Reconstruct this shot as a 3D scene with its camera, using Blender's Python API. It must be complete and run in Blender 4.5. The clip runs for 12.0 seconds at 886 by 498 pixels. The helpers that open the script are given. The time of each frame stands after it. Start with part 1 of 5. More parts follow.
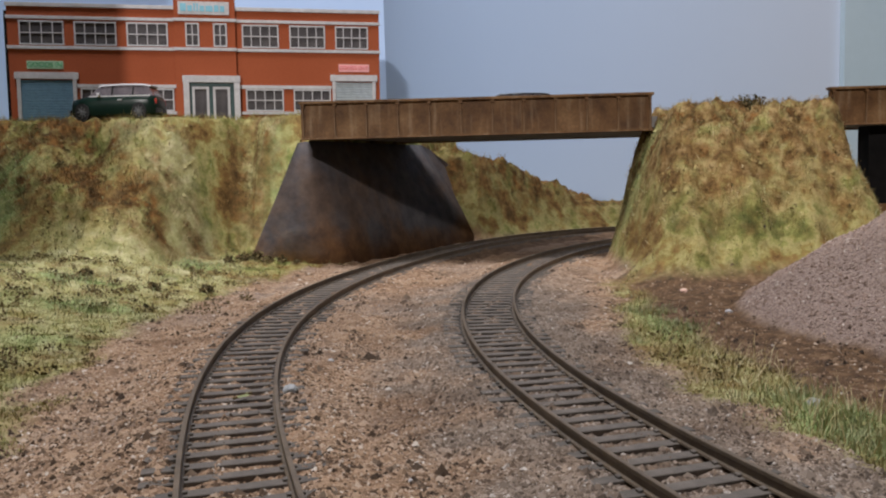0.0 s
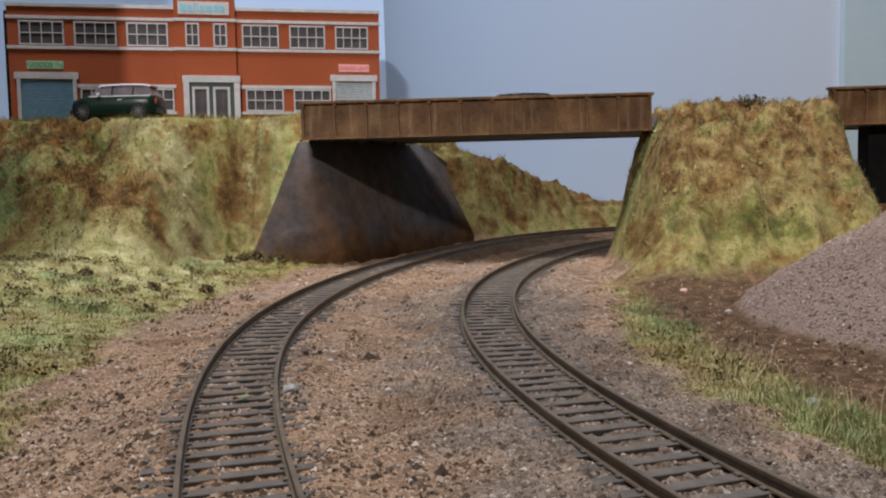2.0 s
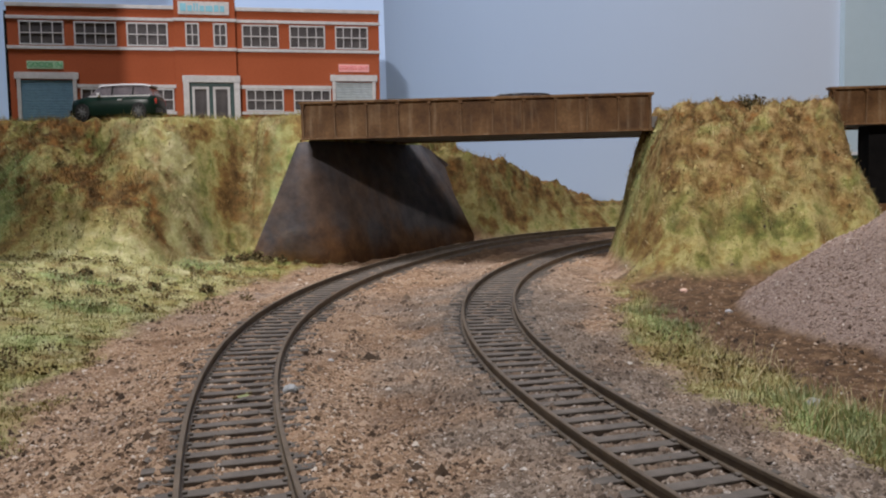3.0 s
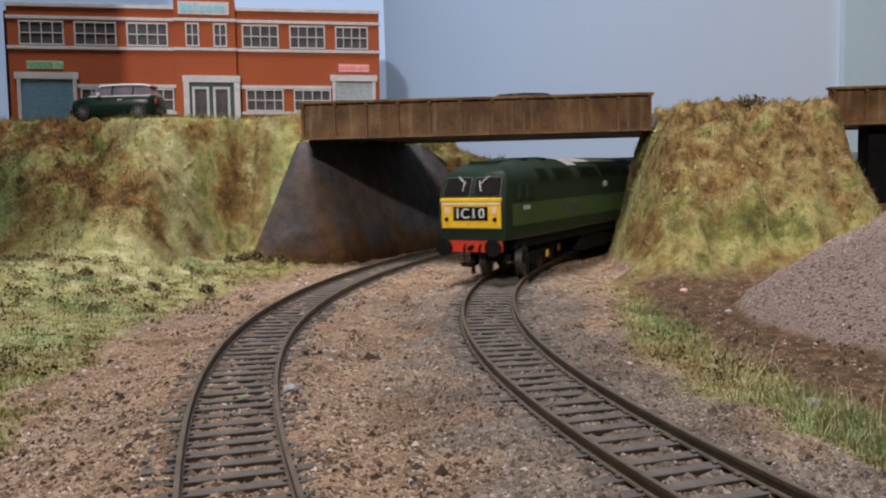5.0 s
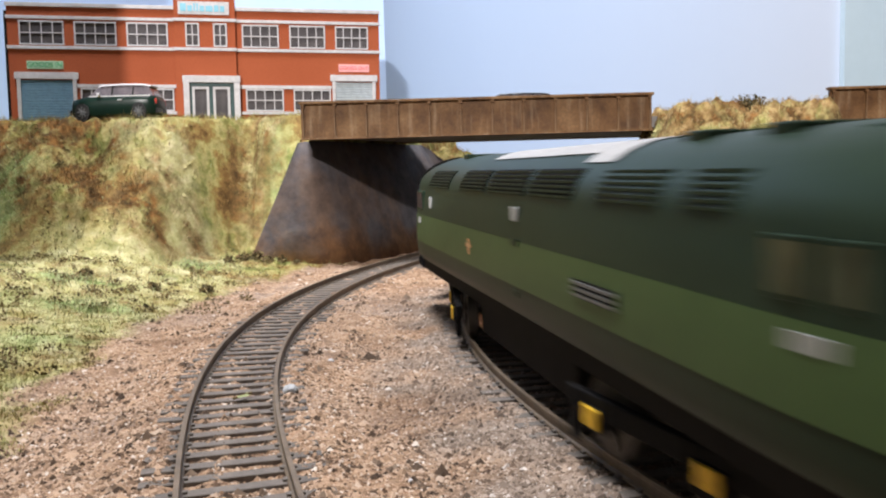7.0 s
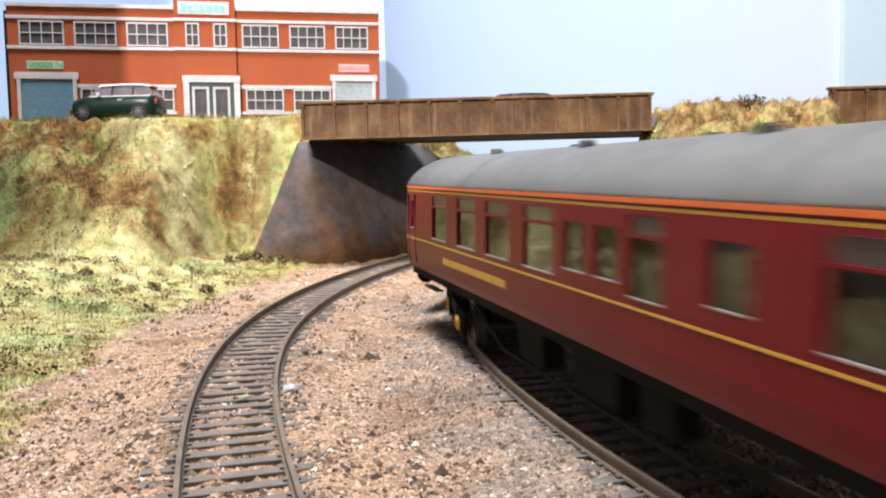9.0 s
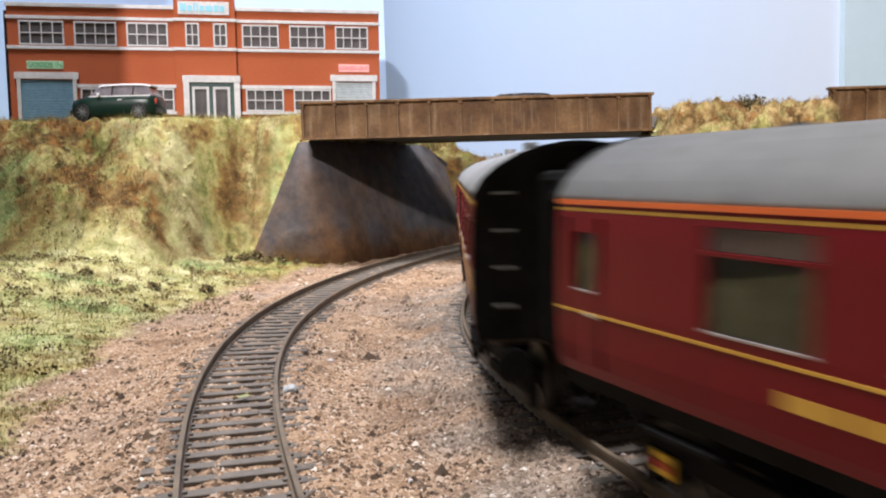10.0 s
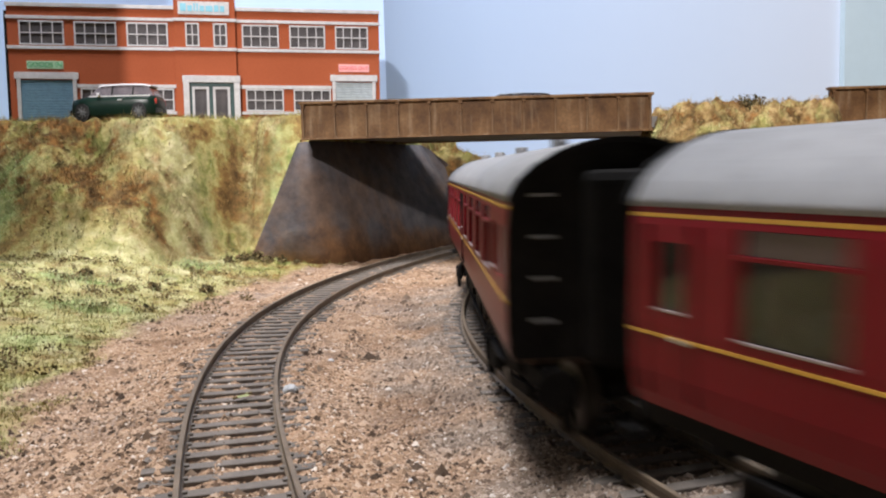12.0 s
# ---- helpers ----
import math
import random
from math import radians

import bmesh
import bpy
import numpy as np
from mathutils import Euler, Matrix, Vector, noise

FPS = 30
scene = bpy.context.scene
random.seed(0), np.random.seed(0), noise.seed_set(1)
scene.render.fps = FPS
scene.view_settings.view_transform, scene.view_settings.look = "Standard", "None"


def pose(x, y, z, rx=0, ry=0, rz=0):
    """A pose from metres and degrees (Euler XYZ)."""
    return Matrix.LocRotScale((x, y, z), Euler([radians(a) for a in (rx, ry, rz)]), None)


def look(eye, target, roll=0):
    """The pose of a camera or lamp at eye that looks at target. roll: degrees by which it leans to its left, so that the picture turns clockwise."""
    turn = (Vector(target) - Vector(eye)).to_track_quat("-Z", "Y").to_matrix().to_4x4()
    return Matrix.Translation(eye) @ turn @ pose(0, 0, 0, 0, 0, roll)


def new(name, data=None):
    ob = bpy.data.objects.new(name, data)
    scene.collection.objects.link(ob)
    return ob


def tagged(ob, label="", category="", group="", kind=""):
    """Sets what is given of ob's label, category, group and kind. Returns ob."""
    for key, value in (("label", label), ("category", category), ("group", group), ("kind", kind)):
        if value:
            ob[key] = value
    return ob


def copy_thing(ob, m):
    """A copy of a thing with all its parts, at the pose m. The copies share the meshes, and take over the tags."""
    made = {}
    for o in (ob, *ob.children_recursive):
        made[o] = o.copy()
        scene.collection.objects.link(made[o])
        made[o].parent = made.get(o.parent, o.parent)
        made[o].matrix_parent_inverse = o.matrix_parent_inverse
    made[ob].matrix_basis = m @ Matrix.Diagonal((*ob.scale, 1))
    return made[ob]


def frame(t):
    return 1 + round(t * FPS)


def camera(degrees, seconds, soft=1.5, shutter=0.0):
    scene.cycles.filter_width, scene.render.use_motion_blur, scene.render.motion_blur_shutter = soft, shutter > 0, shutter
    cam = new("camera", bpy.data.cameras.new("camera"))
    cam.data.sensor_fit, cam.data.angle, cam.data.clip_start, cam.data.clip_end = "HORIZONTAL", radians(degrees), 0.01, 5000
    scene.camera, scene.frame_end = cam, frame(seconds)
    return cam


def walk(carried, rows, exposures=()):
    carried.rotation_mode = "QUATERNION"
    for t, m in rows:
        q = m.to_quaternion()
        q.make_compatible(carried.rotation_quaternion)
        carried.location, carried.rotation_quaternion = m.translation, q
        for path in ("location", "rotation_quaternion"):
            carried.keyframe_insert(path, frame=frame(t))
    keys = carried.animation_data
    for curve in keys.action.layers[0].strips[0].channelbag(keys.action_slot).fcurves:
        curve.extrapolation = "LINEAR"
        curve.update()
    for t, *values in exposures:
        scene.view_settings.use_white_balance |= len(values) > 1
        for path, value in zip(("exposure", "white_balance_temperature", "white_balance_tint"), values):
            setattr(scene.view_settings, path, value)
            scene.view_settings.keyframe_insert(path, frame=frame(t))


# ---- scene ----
cam = camera(55.35, 12.0, soft=2.1, shutter=1.0)
EYE = Vector((0.0, 0.0, 0.0461))
VIEW = look(EYE, EYE + Vector((0, 1, -0.0939)), -1.57)
walk(cam, [(0.0, VIEW), (12.0, VIEW)],
     exposures=[(0.0, -0.03, 6480, 12), (4.6, -0.03, 6480, 12), (5.5, 0.25, 6480, 12), (6.0, 0.42, 6480, 12), (6.5, 0.5, 6480, 12), (7.0, 0.93, 6480, 12), (8.8, 1.4, 6480, 12), (9.0, 1.32, 6480, 12), (9.5, 1.12, 6480, 12), (10.0, 1.0, 6480, 12), (10.5, 1.13, 6480, 12), (11.0, 1.02, 6480, 12), (12.0, 0.83, 6480, 12)])

# ---- light: a lamp behind the camera, one square lamp overhead, pale room walls ----
world = bpy.data.worlds.new("room_air")
scene.world = world
world.use_nodes = True
world.node_tree.nodes["Background"].inputs[0].default_value = (0.75, 0.80, 0.9, 1)
world.node_tree.nodes["Background"].inputs[1].default_value = 0.1


def lamp(name, at, target, size, watts, colour, shape="DISK"):
    data = bpy.data.lights.new(name, "AREA")
    data.shape, data.size, data.energy, data.color = shape, size, watts, colour
    ob = new(name, data)
    ob.matrix_world = look(at, target)
    return ob


lamp("key_lamp", (-0.37, -1.9, 1.02), (0, 0.4, 0.04), 0.11, 33, (1.0, 0.955, 0.915))
lamp("overhead_lamp", (-0.16, 0.12, 1.5), (0.03, 0.3, 0), 0.42, 24, (0.98, 0.985, 1.0), "SQUARE")

# ---- helpers for shapes; lengths in millimetres ----
MM = 0.001


def mm(x, y, z, rx=0, ry=0, rz=0):
    return pose(x * MM, y * MM, z * MM, rx, ry, rz)


def part(name, bm, material, parent=None, label="", smooth=False):
    """Links a bmesh in millimetres as one mesh object under a thing or part."""
    bmesh.ops.scale(bm, vec=(MM, MM, MM), verts=bm.verts)
    bmesh.ops.recalc_face_normals(bm, faces=bm.faces)
    me = bpy.data.meshes.new(name)
    bm.to_mesh(me)
    bm.free()
    if smooth:
        for p in me.polygons:
            p.use_smooth = True
    mats = material if isinstance(material, (list, tuple)) else [material]
    for m in mats:
        me.materials.append(m)
    ob = new(name, me)
    if parent is not None:
        ob.parent = parent
    if label:
        tagged(ob, label)
    return ob


def raw(name, verts, faces, material, parent=None, smooth=False, label=""):
    """A mesh from computed vertices in millimetres."""
    me = bpy.data.meshes.new(name)
    me.from_pydata((np.asarray(verts, float) * MM).tolist(), [], faces if isinstance(faces, list) else faces.tolist())
    me.materials.append(material)
    if smooth:
        me.polygons.foreach_set("use_smooth", [True] * len(me.polygons))
    me.update()
    ob = new(name, me)
    if parent is not None:
        ob.parent = parent
    if label:
        tagged(ob, label)
    return ob


def thing(name, m, label, category, group="", kind=""):
    ob = new(name)
    ob.empty_display_size = 0.01
    ob.matrix_world = m
    return tagged(ob, label, category, group, kind)


def box(bm, x0, x1, y0, y1, z0, z1, bevel=0.0):
    r = bmesh.ops.create_cube(bm, size=1)
    vs = r["verts"]
    bmesh.ops.scale(bm, vec=(x1 - x0, y1 - y0, z1 - z0), verts=vs)
    bmesh.ops.translate(bm, vec=((x0 + x1) / 2, (y0 + y1) / 2, (z0 + z1) / 2), verts=vs)
    if bevel:
        es = list({e for v in vs for e in v.link_edges})
        bmesh.ops.bevel(bm, geom=es, offset=bevel, segments=2, affect="EDGES", profile=0.5)
    return bm


def boxed(*a, **k):
    return box(bmesh.new(), *a, **k)


def rod(bm, p, q, r, seg=8, r2=None):
    p, q = Vector(p), Vector(q)
    m = Matrix.Translation((p + q) / 2) @ (q - p).to_track_quat("Z", "Y").to_matrix().to_4x4()
    bmesh.ops.create_cone(bm, cap_ends=True, segments=seg, radius1=r, radius2=r if r2 is None else r2, depth=(q - p).length, matrix=m)
    return bm


def loft(bm, sections, cap=True, closed=True):
    """Joins rings of equal length with faces."""
    rings = [[bm.verts.new(p) for p in s] for s in sections]
    n = len(rings[0])
    for a, b in zip(rings, rings[1:]):
        for i in range(n if closed else n - 1):
            j = (i + 1) % n
            bm.faces.new((a[i], a[j], b[j], b[i]))
    if cap:
        bm.faces.new(rings[0])
        bm.faces.new(rings[-1][::-1])
    return bm


# ---- materials ----
def nodes_of(name):
    m = bpy.data.materials.new(name)
    m.use_nodes = True
    nt = m.node_tree
    return m, nt, nt.nodes["Principled BSDF"]


def link_noise(nt, scale, detail=4, rough=0.6, dims="Object"):
    tc = nt.nodes.new("ShaderNodeTexCoord")
    n = nt.nodes.new("ShaderNodeTexNoise")
    n.inputs["Scale"].default_value = scale
    n.inputs["Detail"].default_value = detail
    n.inputs["Roughness"].default_value = rough
    nt.links.new(tc.outputs[dims], n.inputs["Vector"])
    return n


def ramp(nt, src, stops):
    r = nt.nodes.new("ShaderNodeValToRGB")
    els = r.color_ramp.elements
    els[0].position, els[0].color = stops[0][0], (*stops[0][1], 1)
    els[1].position, els[1].color = stops[-1][0], (*stops[-1][1], 1)
    for p, c in stops[1:-1]:
        e = els.new(p)
        e.color = (*c, 1)
    nt.links.new(src, r.inputs[0])
    return r.outputs[0]


def mix(nt, fac, a, b, mode="MIX"):
    n = nt.nodes.new("ShaderNodeMix")
    n.data_type, n.blend_type = "RGBA", mode
    for sock, val in ((n.inputs[0], fac), (n.inputs[6], a), (n.inputs[7], b)):
        if isinstance(val, (int, float)):
            sock.default_value = val
        elif isinstance(val, tuple):
            sock.default_value = (*val, 1)
        else:
            nt.links.new(val, sock)
    return n.outputs[2]


def bump(nt, bsdf, src, strength, dist):
    b = nt.nodes.new("ShaderNodeBump")
    b.inputs["Strength"].default_value = strength
    b.inputs["Distance"].default_value = dist
    nt.links.new(src, b.inputs["Height"])
    nt.links.new(b.outputs[0], bsdf.inputs["Normal"])


def surface(name, c1, c2, size, rough=0.7, metal=0.0, relief=0.2, fine=None, spec=0.5, c3=None, mottle=0.35):
    """Two-scale mottled paint or stuff; size is the larger mottling in millimetres."""
    m, nt, b = nodes_of(name)
    n1 = link_noise(nt, 1000 / size, 5)
    n2 = link_noise(nt, 1000 / (fine or size / 9), 3)
    stops = [(0.32, c1), (0.68, c2)] if c3 is None else [(0.3, c1), (0.5, c2), (0.7, c3)]
    col = ramp(nt, n1.outputs[0], stops)
    col = mix(nt, mottle, col, ramp(nt, n2.outputs[0], [(0.3, (0.55, 0.55, 0.55)), (0.7, (1.25, 1.25, 1.25))]), "MULTIPLY")
    nt.links.new(col, b.inputs["Base Color"])
    b.inputs["Roughness"].default_value = rough
    b.inputs["Metallic"].default_value = metal
    b.inputs["Specular IOR Level"].default_value = spec
    if relief:
        bump(nt, b, n2.outputs[0], relief, (fine or size / 9) * MM * 0.5)
    return m


M_RAIL = surface("rail_steel", (0.095, 0.070, 0.048), (0.17, 0.125, 0.085), 8, 0.5, 0.0, 0.1)
M_SLEEPER = surface("sleeper_plastic", (0.075, 0.064, 0.056), (0.165, 0.138, 0.118), 6, 0.75, 0, 0.3, 0.5)


def make_girder_paint(name, pale):
    """Brown weathered paint with runs of pale grime down the plates."""
    m, nt, b = nodes_of(name)
    big, fine = link_noise(nt, 62, 5), link_noise(nt, 650, 3)
    col = ramp(nt, big.outputs[0], [(0.3, (0.060, 0.027, 0.010)), (0.5, (0.125, 0.060, 0.021)), (0.7, (0.19, 0.105, 0.045))])
    tc = nt.nodes.new("ShaderNodeTexCoord")
    mp = nt.nodes.new("ShaderNodeMapping")
    mp.inputs["Scale"].default_value = (330, 330, 38)
    nt.links.new(tc.outputs["Object"], mp.inputs["Vector"])
    run = nt.nodes.new("ShaderNodeTexNoise")
    run.inputs["Scale"].default_value, run.inputs["Detail"].default_value = 1.0, 5
    nt.links.new(mp.outputs[0], run.inputs["Vector"])
    col = mix(nt, ramp(nt, run.outputs[0], [(0.52, (0, 0, 0)), (0.74, (pale, pale, pale))]), col, (0.30, 0.215, 0.135))
    col = mix(nt, 0.5, col, ramp(nt, fine.outputs[0], [(0.3, (0.6, 0.6, 0.6)), (0.7, (1.25, 1.25, 1.25))]), "MULTIPLY")
    nt.links.new(col, b.inputs["Base Color"])
    b.inputs["Roughness"].default_value = 0.62
    b.inputs["Specular IOR Level"].default_value = 0.3
    bump(nt, b, fine.outputs[0], 0.3, 0.0007)
    return m


M_GIRDER = make_girder_paint("girder_rust_paint", 0.45)
M_STIFF = make_girder_paint("stiffener_paint", 1.0)


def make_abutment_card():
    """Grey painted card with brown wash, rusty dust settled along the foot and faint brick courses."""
    m, nt, b = nodes_of("abutment_card")
    big, mid, fine = link_noise(nt, 26, 6, 0.62), link_noise(nt, 110, 5, 0.65), link_noise(nt, 480, 3)
    col = ramp(nt, mid.outputs[0], [(0.3, (0.052, 0.048, 0.055)), (0.52, (0.086, 0.079, 0.085)), (0.72, (0.118, 0.107, 0.106))])
    col = mix(nt, ramp(nt, big.outputs[0], [(0.42, (0, 0, 0)), (0.6, (0.75, 0.75, 0.75))]), col, ramp(nt, mid.outputs[0], [(0.35, (0.085, 0.056, 0.042)), (0.65, (0.15, 0.097, 0.068))]))
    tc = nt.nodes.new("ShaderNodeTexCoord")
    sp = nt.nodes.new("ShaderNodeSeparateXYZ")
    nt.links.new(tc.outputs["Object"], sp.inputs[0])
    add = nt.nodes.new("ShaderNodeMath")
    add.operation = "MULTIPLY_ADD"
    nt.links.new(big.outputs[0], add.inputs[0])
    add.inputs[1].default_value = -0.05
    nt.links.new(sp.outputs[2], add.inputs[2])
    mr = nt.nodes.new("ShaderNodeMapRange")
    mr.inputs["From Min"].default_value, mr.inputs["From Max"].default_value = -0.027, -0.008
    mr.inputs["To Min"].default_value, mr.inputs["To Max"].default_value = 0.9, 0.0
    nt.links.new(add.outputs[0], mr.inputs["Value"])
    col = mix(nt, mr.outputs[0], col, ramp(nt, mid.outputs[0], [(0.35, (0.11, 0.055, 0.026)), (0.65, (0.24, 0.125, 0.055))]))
    nt.links.new(col, b.inputs["Base Color"])
    b.inputs["Roughness"].default_value = 0.85
    b.inputs["Specular IOR Level"].default_value = 0.25
    bump(nt, b, mid.outputs[0], 0.35, 0.002)
    return m


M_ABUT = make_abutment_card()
def make_sky_paint():
    m, nt, bs = nodes_of("backdrop_paint")
    tc = nt.nodes.new("ShaderNodeTexCoord")
    sp = nt.nodes.new("ShaderNodeSeparateXYZ")
    nt.links.new(tc.outputs["Object"], sp.inputs[0])
    mr = nt.nodes.new("ShaderNodeMapRange")
    mr.inputs["From Min"].default_value, mr.inputs["From Max"].default_value = -0.1, 0.42
    nt.links.new(sp.outputs[0], mr.inputs["Value"])
    n = link_noise(nt, 3.2, 4)
    fine = link_noise(nt, 120, 3)
    # colour runs from blue at low X to greyer blue at high X
    col = mix(nt, mr.outputs[0], (0.465, 0.64, 0.95), (0.545, 0.62, 0.755))
    col = mix(nt, 0.10, col, ramp(nt, n.outputs[0], [(0.35, (0.75, 0.8, 0.85)), (0.65, (1.15, 1.12, 1.1))]), "MULTIPLY")
    nt.links.new(col, bs.inputs["Base Color"])
    bs.inputs["Roughness"].default_value = 0.8
    bump(nt, bs, fine.outputs[0], 0.02, 0.002)
    return m


M_SKY = make_sky_paint()
M_SKYEND = surface("backdrop_end_paint", (0.32, 0.415, 0.49), (0.36, 0.45, 0.51), 300, 0.85, 0, 0.01, 9, mottle=0.05)
M_BRICK = surface("brick_card", (0.29, 0.068, 0.026), (0.35, 0.088, 0.036), 60, 0.85, 0, 0.1, 0.8, spec=0.2)
M_WHITE = surface("white_trim", (0.43, 0.415, 0.43), (0.52, 0.50, 0.515), 20, 0.6, 0, 0.05)
M_GREEN = surface("loco_green", (0.015, 0.027, 0.017), (0.019, 0.033, 0.021), 30, 0.40, 0, 0.02, spec=0.1, mottle=0.2)
M_LGREEN = surface("loco_light_green", (0.046, 0.082, 0.030), (0.054, 0.092, 0.035), 30, 0.40, 0, 0.02, spec=0.15, mottle=0.2)
M_YELLOW = surface("warning_yellow", (0.78, 0.46, 0.02), (0.85, 0.52, 0.03), 12, 0.45, 0, 0.03)
M_BLACK = surface("black_plastic", (0.007, 0.007, 0.007), (0.013, 0.012, 0.012), 6, 0.7, 0, 0.1, 1, spec=0.05)
M_RED = surface("buffer_red", (0.52, 0.032, 0.013), (0.6, 0.045, 0.018), 8, 0.5, 0, 0.05)
M_MAROON = surface("coach_maroon", (0.135, 0.005, 0.0095), (0.155, 0.006, 0.012), 40, 0.36, 0, 0.01, spec=0.18, mottle=0.15)
M_ROOF = surface("coach_roof_grey", (0.21, 0.21, 0.22), (0.25, 0.25, 0.26), 30, 0.7, 0, 0.05)
M_ROOFDARK = surface("coach_roof_dark_grey", (0.11, 0.11, 0.107), (0.14, 0.137, 0.133), 30, 0.7, 0, 0.05)
M_ORANGE = surface("orange_lining", (0.72, 0.14, 0.03), (0.78, 0.17, 0.04), 10, 0.5, 0, 0)
M_CREST = surface("crest_transfer", (0.55, 0.20, 0.09), (0.60, 0.42, 0.22), 1.2, 0.5, 0, 0)
M_LINING = surface("yellow_lining", (0.52, 0.28, 0.035), (0.60, 0.34, 0.05), 5, 0.5, 0, 0)
M_GREY = surface("grey_metal_paint", (0.32, 0.33, 0.34), (0.42, 0.43, 0.44), 5, 0.5, 0, 0.05)
M_DULL = surface("dull_grey_slat", (0.10, 0.10, 0.10), (0.15, 0.15, 0.15), 5, 0.6, 0, 0.05)
M_SILVER = surface("bright_metal", (0.6, 0.6, 0.6), (0.75, 0.75, 0.74), 5, 0.3, 0.7, 0)
M_COPPER = surface("copper_cover", (0.55, 0.30, 0.16), (0.65, 0.38, 0.22), 3, 0.35, 0.8, 0)
M_WHEEL = surface("wheel_steel", (0.05, 0.045, 0.04), (0.09, 0.08, 0.07), 4, 0.45, 0.6, 0.05)
M_PINK = surface("marker_light_plastic", (0.75, 0.50, 0.40), (0.8, 0.55, 0.45), 2, 0.4, 0, 0)
M_INTERIOR = surface("coach_interior_brown", (0.14, 0.09, 0.065), (0.20, 0.13, 0.095), 10, 0.7, 0, 0.05)
M_SEAT = surface("seat_fabric", (0.20, 0.15, 0.13), (0.27, 0.21, 0.18), 6, 0.85, 0, 0.1)
M_VENT = surface("smoky_glazing", (0.060, 0.034, 0.048), (0.085, 0.050, 0.066), 12, 0.15, 0, 0)
M_FRAME = surface("window_frame_metal", (0.30, 0.25, 0.25), (0.40, 0.34, 0.34), 5, 0.35, 0.4, 0)
M_FROST = surface("frosted_window", (0.33, 0.34, 0.35), (0.40, 0.41, 0.42), 8, 0.35, 0, 0)
M_SHUTTER = surface("blue_shutter", (0.10, 0.20, 0.29), (0.14, 0.25, 0.34), 20, 0.6, 0, 0.05)
M_GSHUTTER = surface("grey_shutter", (0.33, 0.37, 0.40), (0.4, 0.44, 0.47), 20, 0.6, 0, 0.05)
M_WINDARK = surface("factory_window_dark", (0.035, 0.031, 0.034), (0.085, 0.075, 0.078), 9, 0.6, 0, 0, spec=0.25)
M_TEAL = surface("teal_paint", (0.012, 0.042, 0.042), (0.016, 0.055, 0.054), 5, 0.5, 0, 0)
M_SIGNBLUE = surface("sign_blue", (0.16, 0.42, 0.55), (0.2, 0.48, 0.6), 5, 0.5, 0, 0)
M_SIGNGREEN = surface("sign_green", (0.05, 0.30, 0.12), (0.07, 0.36, 0.16), 5, 0.5, 0, 0)
M_SIGNPALE = surface("sign_pale_green", (0.35, 0.55, 0.38), (0.4, 0.6, 0.42), 5, 0.5, 0, 0)
M_SIGNPINK = surface("sign_pink", (0.80, 0.36, 0.36), (0.86, 0.42, 0.42), 5, 0.5, 0, 0)
M_SIGNRED = surface("sign_red", (0.60, 0.06, 0.07), (0.66, 0.08, 0.09), 5, 0.5, 0, 0)
M_CARGREEN = surface("car_green", (0.004, 0.014, 0.010), (0.006, 0.019, 0.013), 15, 0.3, 0, 0, spec=0.2)
M_CARBLACK = surface("car_black", (0.015, 0.015, 0.017), (0.02, 0.02, 0.022), 15, 0.25, 0, 0)
M_TYRE = surface("tyre_rubber", (0.009, 0.009, 0.009), (0.016, 0.016, 0.016), 4, 0.85, 0, 0.1)
M_ROAD = surface("road_grey", (0.16, 0.155, 0.15), (0.22, 0.21, 0.2), 20, 0.9, 0, 0.3, 1)
M_BARE = surface("white_vent", (0.68, 0.68, 0.64), (0.78, 0.78, 0.74), 6, 0.6, 0, 0.05)
M_PANEL = surface("roof_panel_plastic", (0.36, 0.345, 0.33), (0.45, 0.43, 0.41), 9, 0.45, 0, 0.05)
M_CARGLASS = surface("car_glazing", (0.075, 0.068, 0.078), (0.20, 0.17, 0.185), 14, 0.12, 0, 0)
M_WALLS = surface("room_wall_paint", (0.30, 0.29, 0.28), (0.34, 0.33, 0.32), 400, 0.9, 0, 0.02)
M_FLOOR = surface("hall_floor", (0.16, 0.14, 0.12), (0.2, 0.18, 0.16), 300, 0.7, 0, 0.02)


def make_glass(name, tint, rough=0.03):
    m, nt, b = nodes_of(name)
    b.inputs["Base Color"].default_value = (*tint, 1)
    b.inputs["Roughness"].default_value = rough
    b.inputs["Transmission Weight"].default_value = 1.0
    b.inputs["IOR"].default_value = 1.4
    return m


M_GLASS = make_glass("window_glazing", (0.50, 0.43, 0.50))
M_DARKGLASS = surface("cab_glazing", (0.012, 0.011, 0.011), (0.02, 0.018, 0.018), 10, 0.08, 0, 0)


def attribute(nt, name):
    a = nt.nodes.new("ShaderNodeAttribute")
    a.attribute_name = name
    return a.outputs["Fac"]


GRASS_STOPS = [(0.28, (0.05, 0.035, 0.012)), (0.37, (0.13, 0.07, 0.024)), (0.43, (0.26, 0.16, 0.055)), (0.475, (0.30, 0.25, 0.085)), (0.52, (0.43, 0.38, 0.165)), (0.565, (0.27, 0.27, 0.085)), (0.62, (0.15, 0.165, 0.045)), (0.70, (0.08, 0.095, 0.028))]


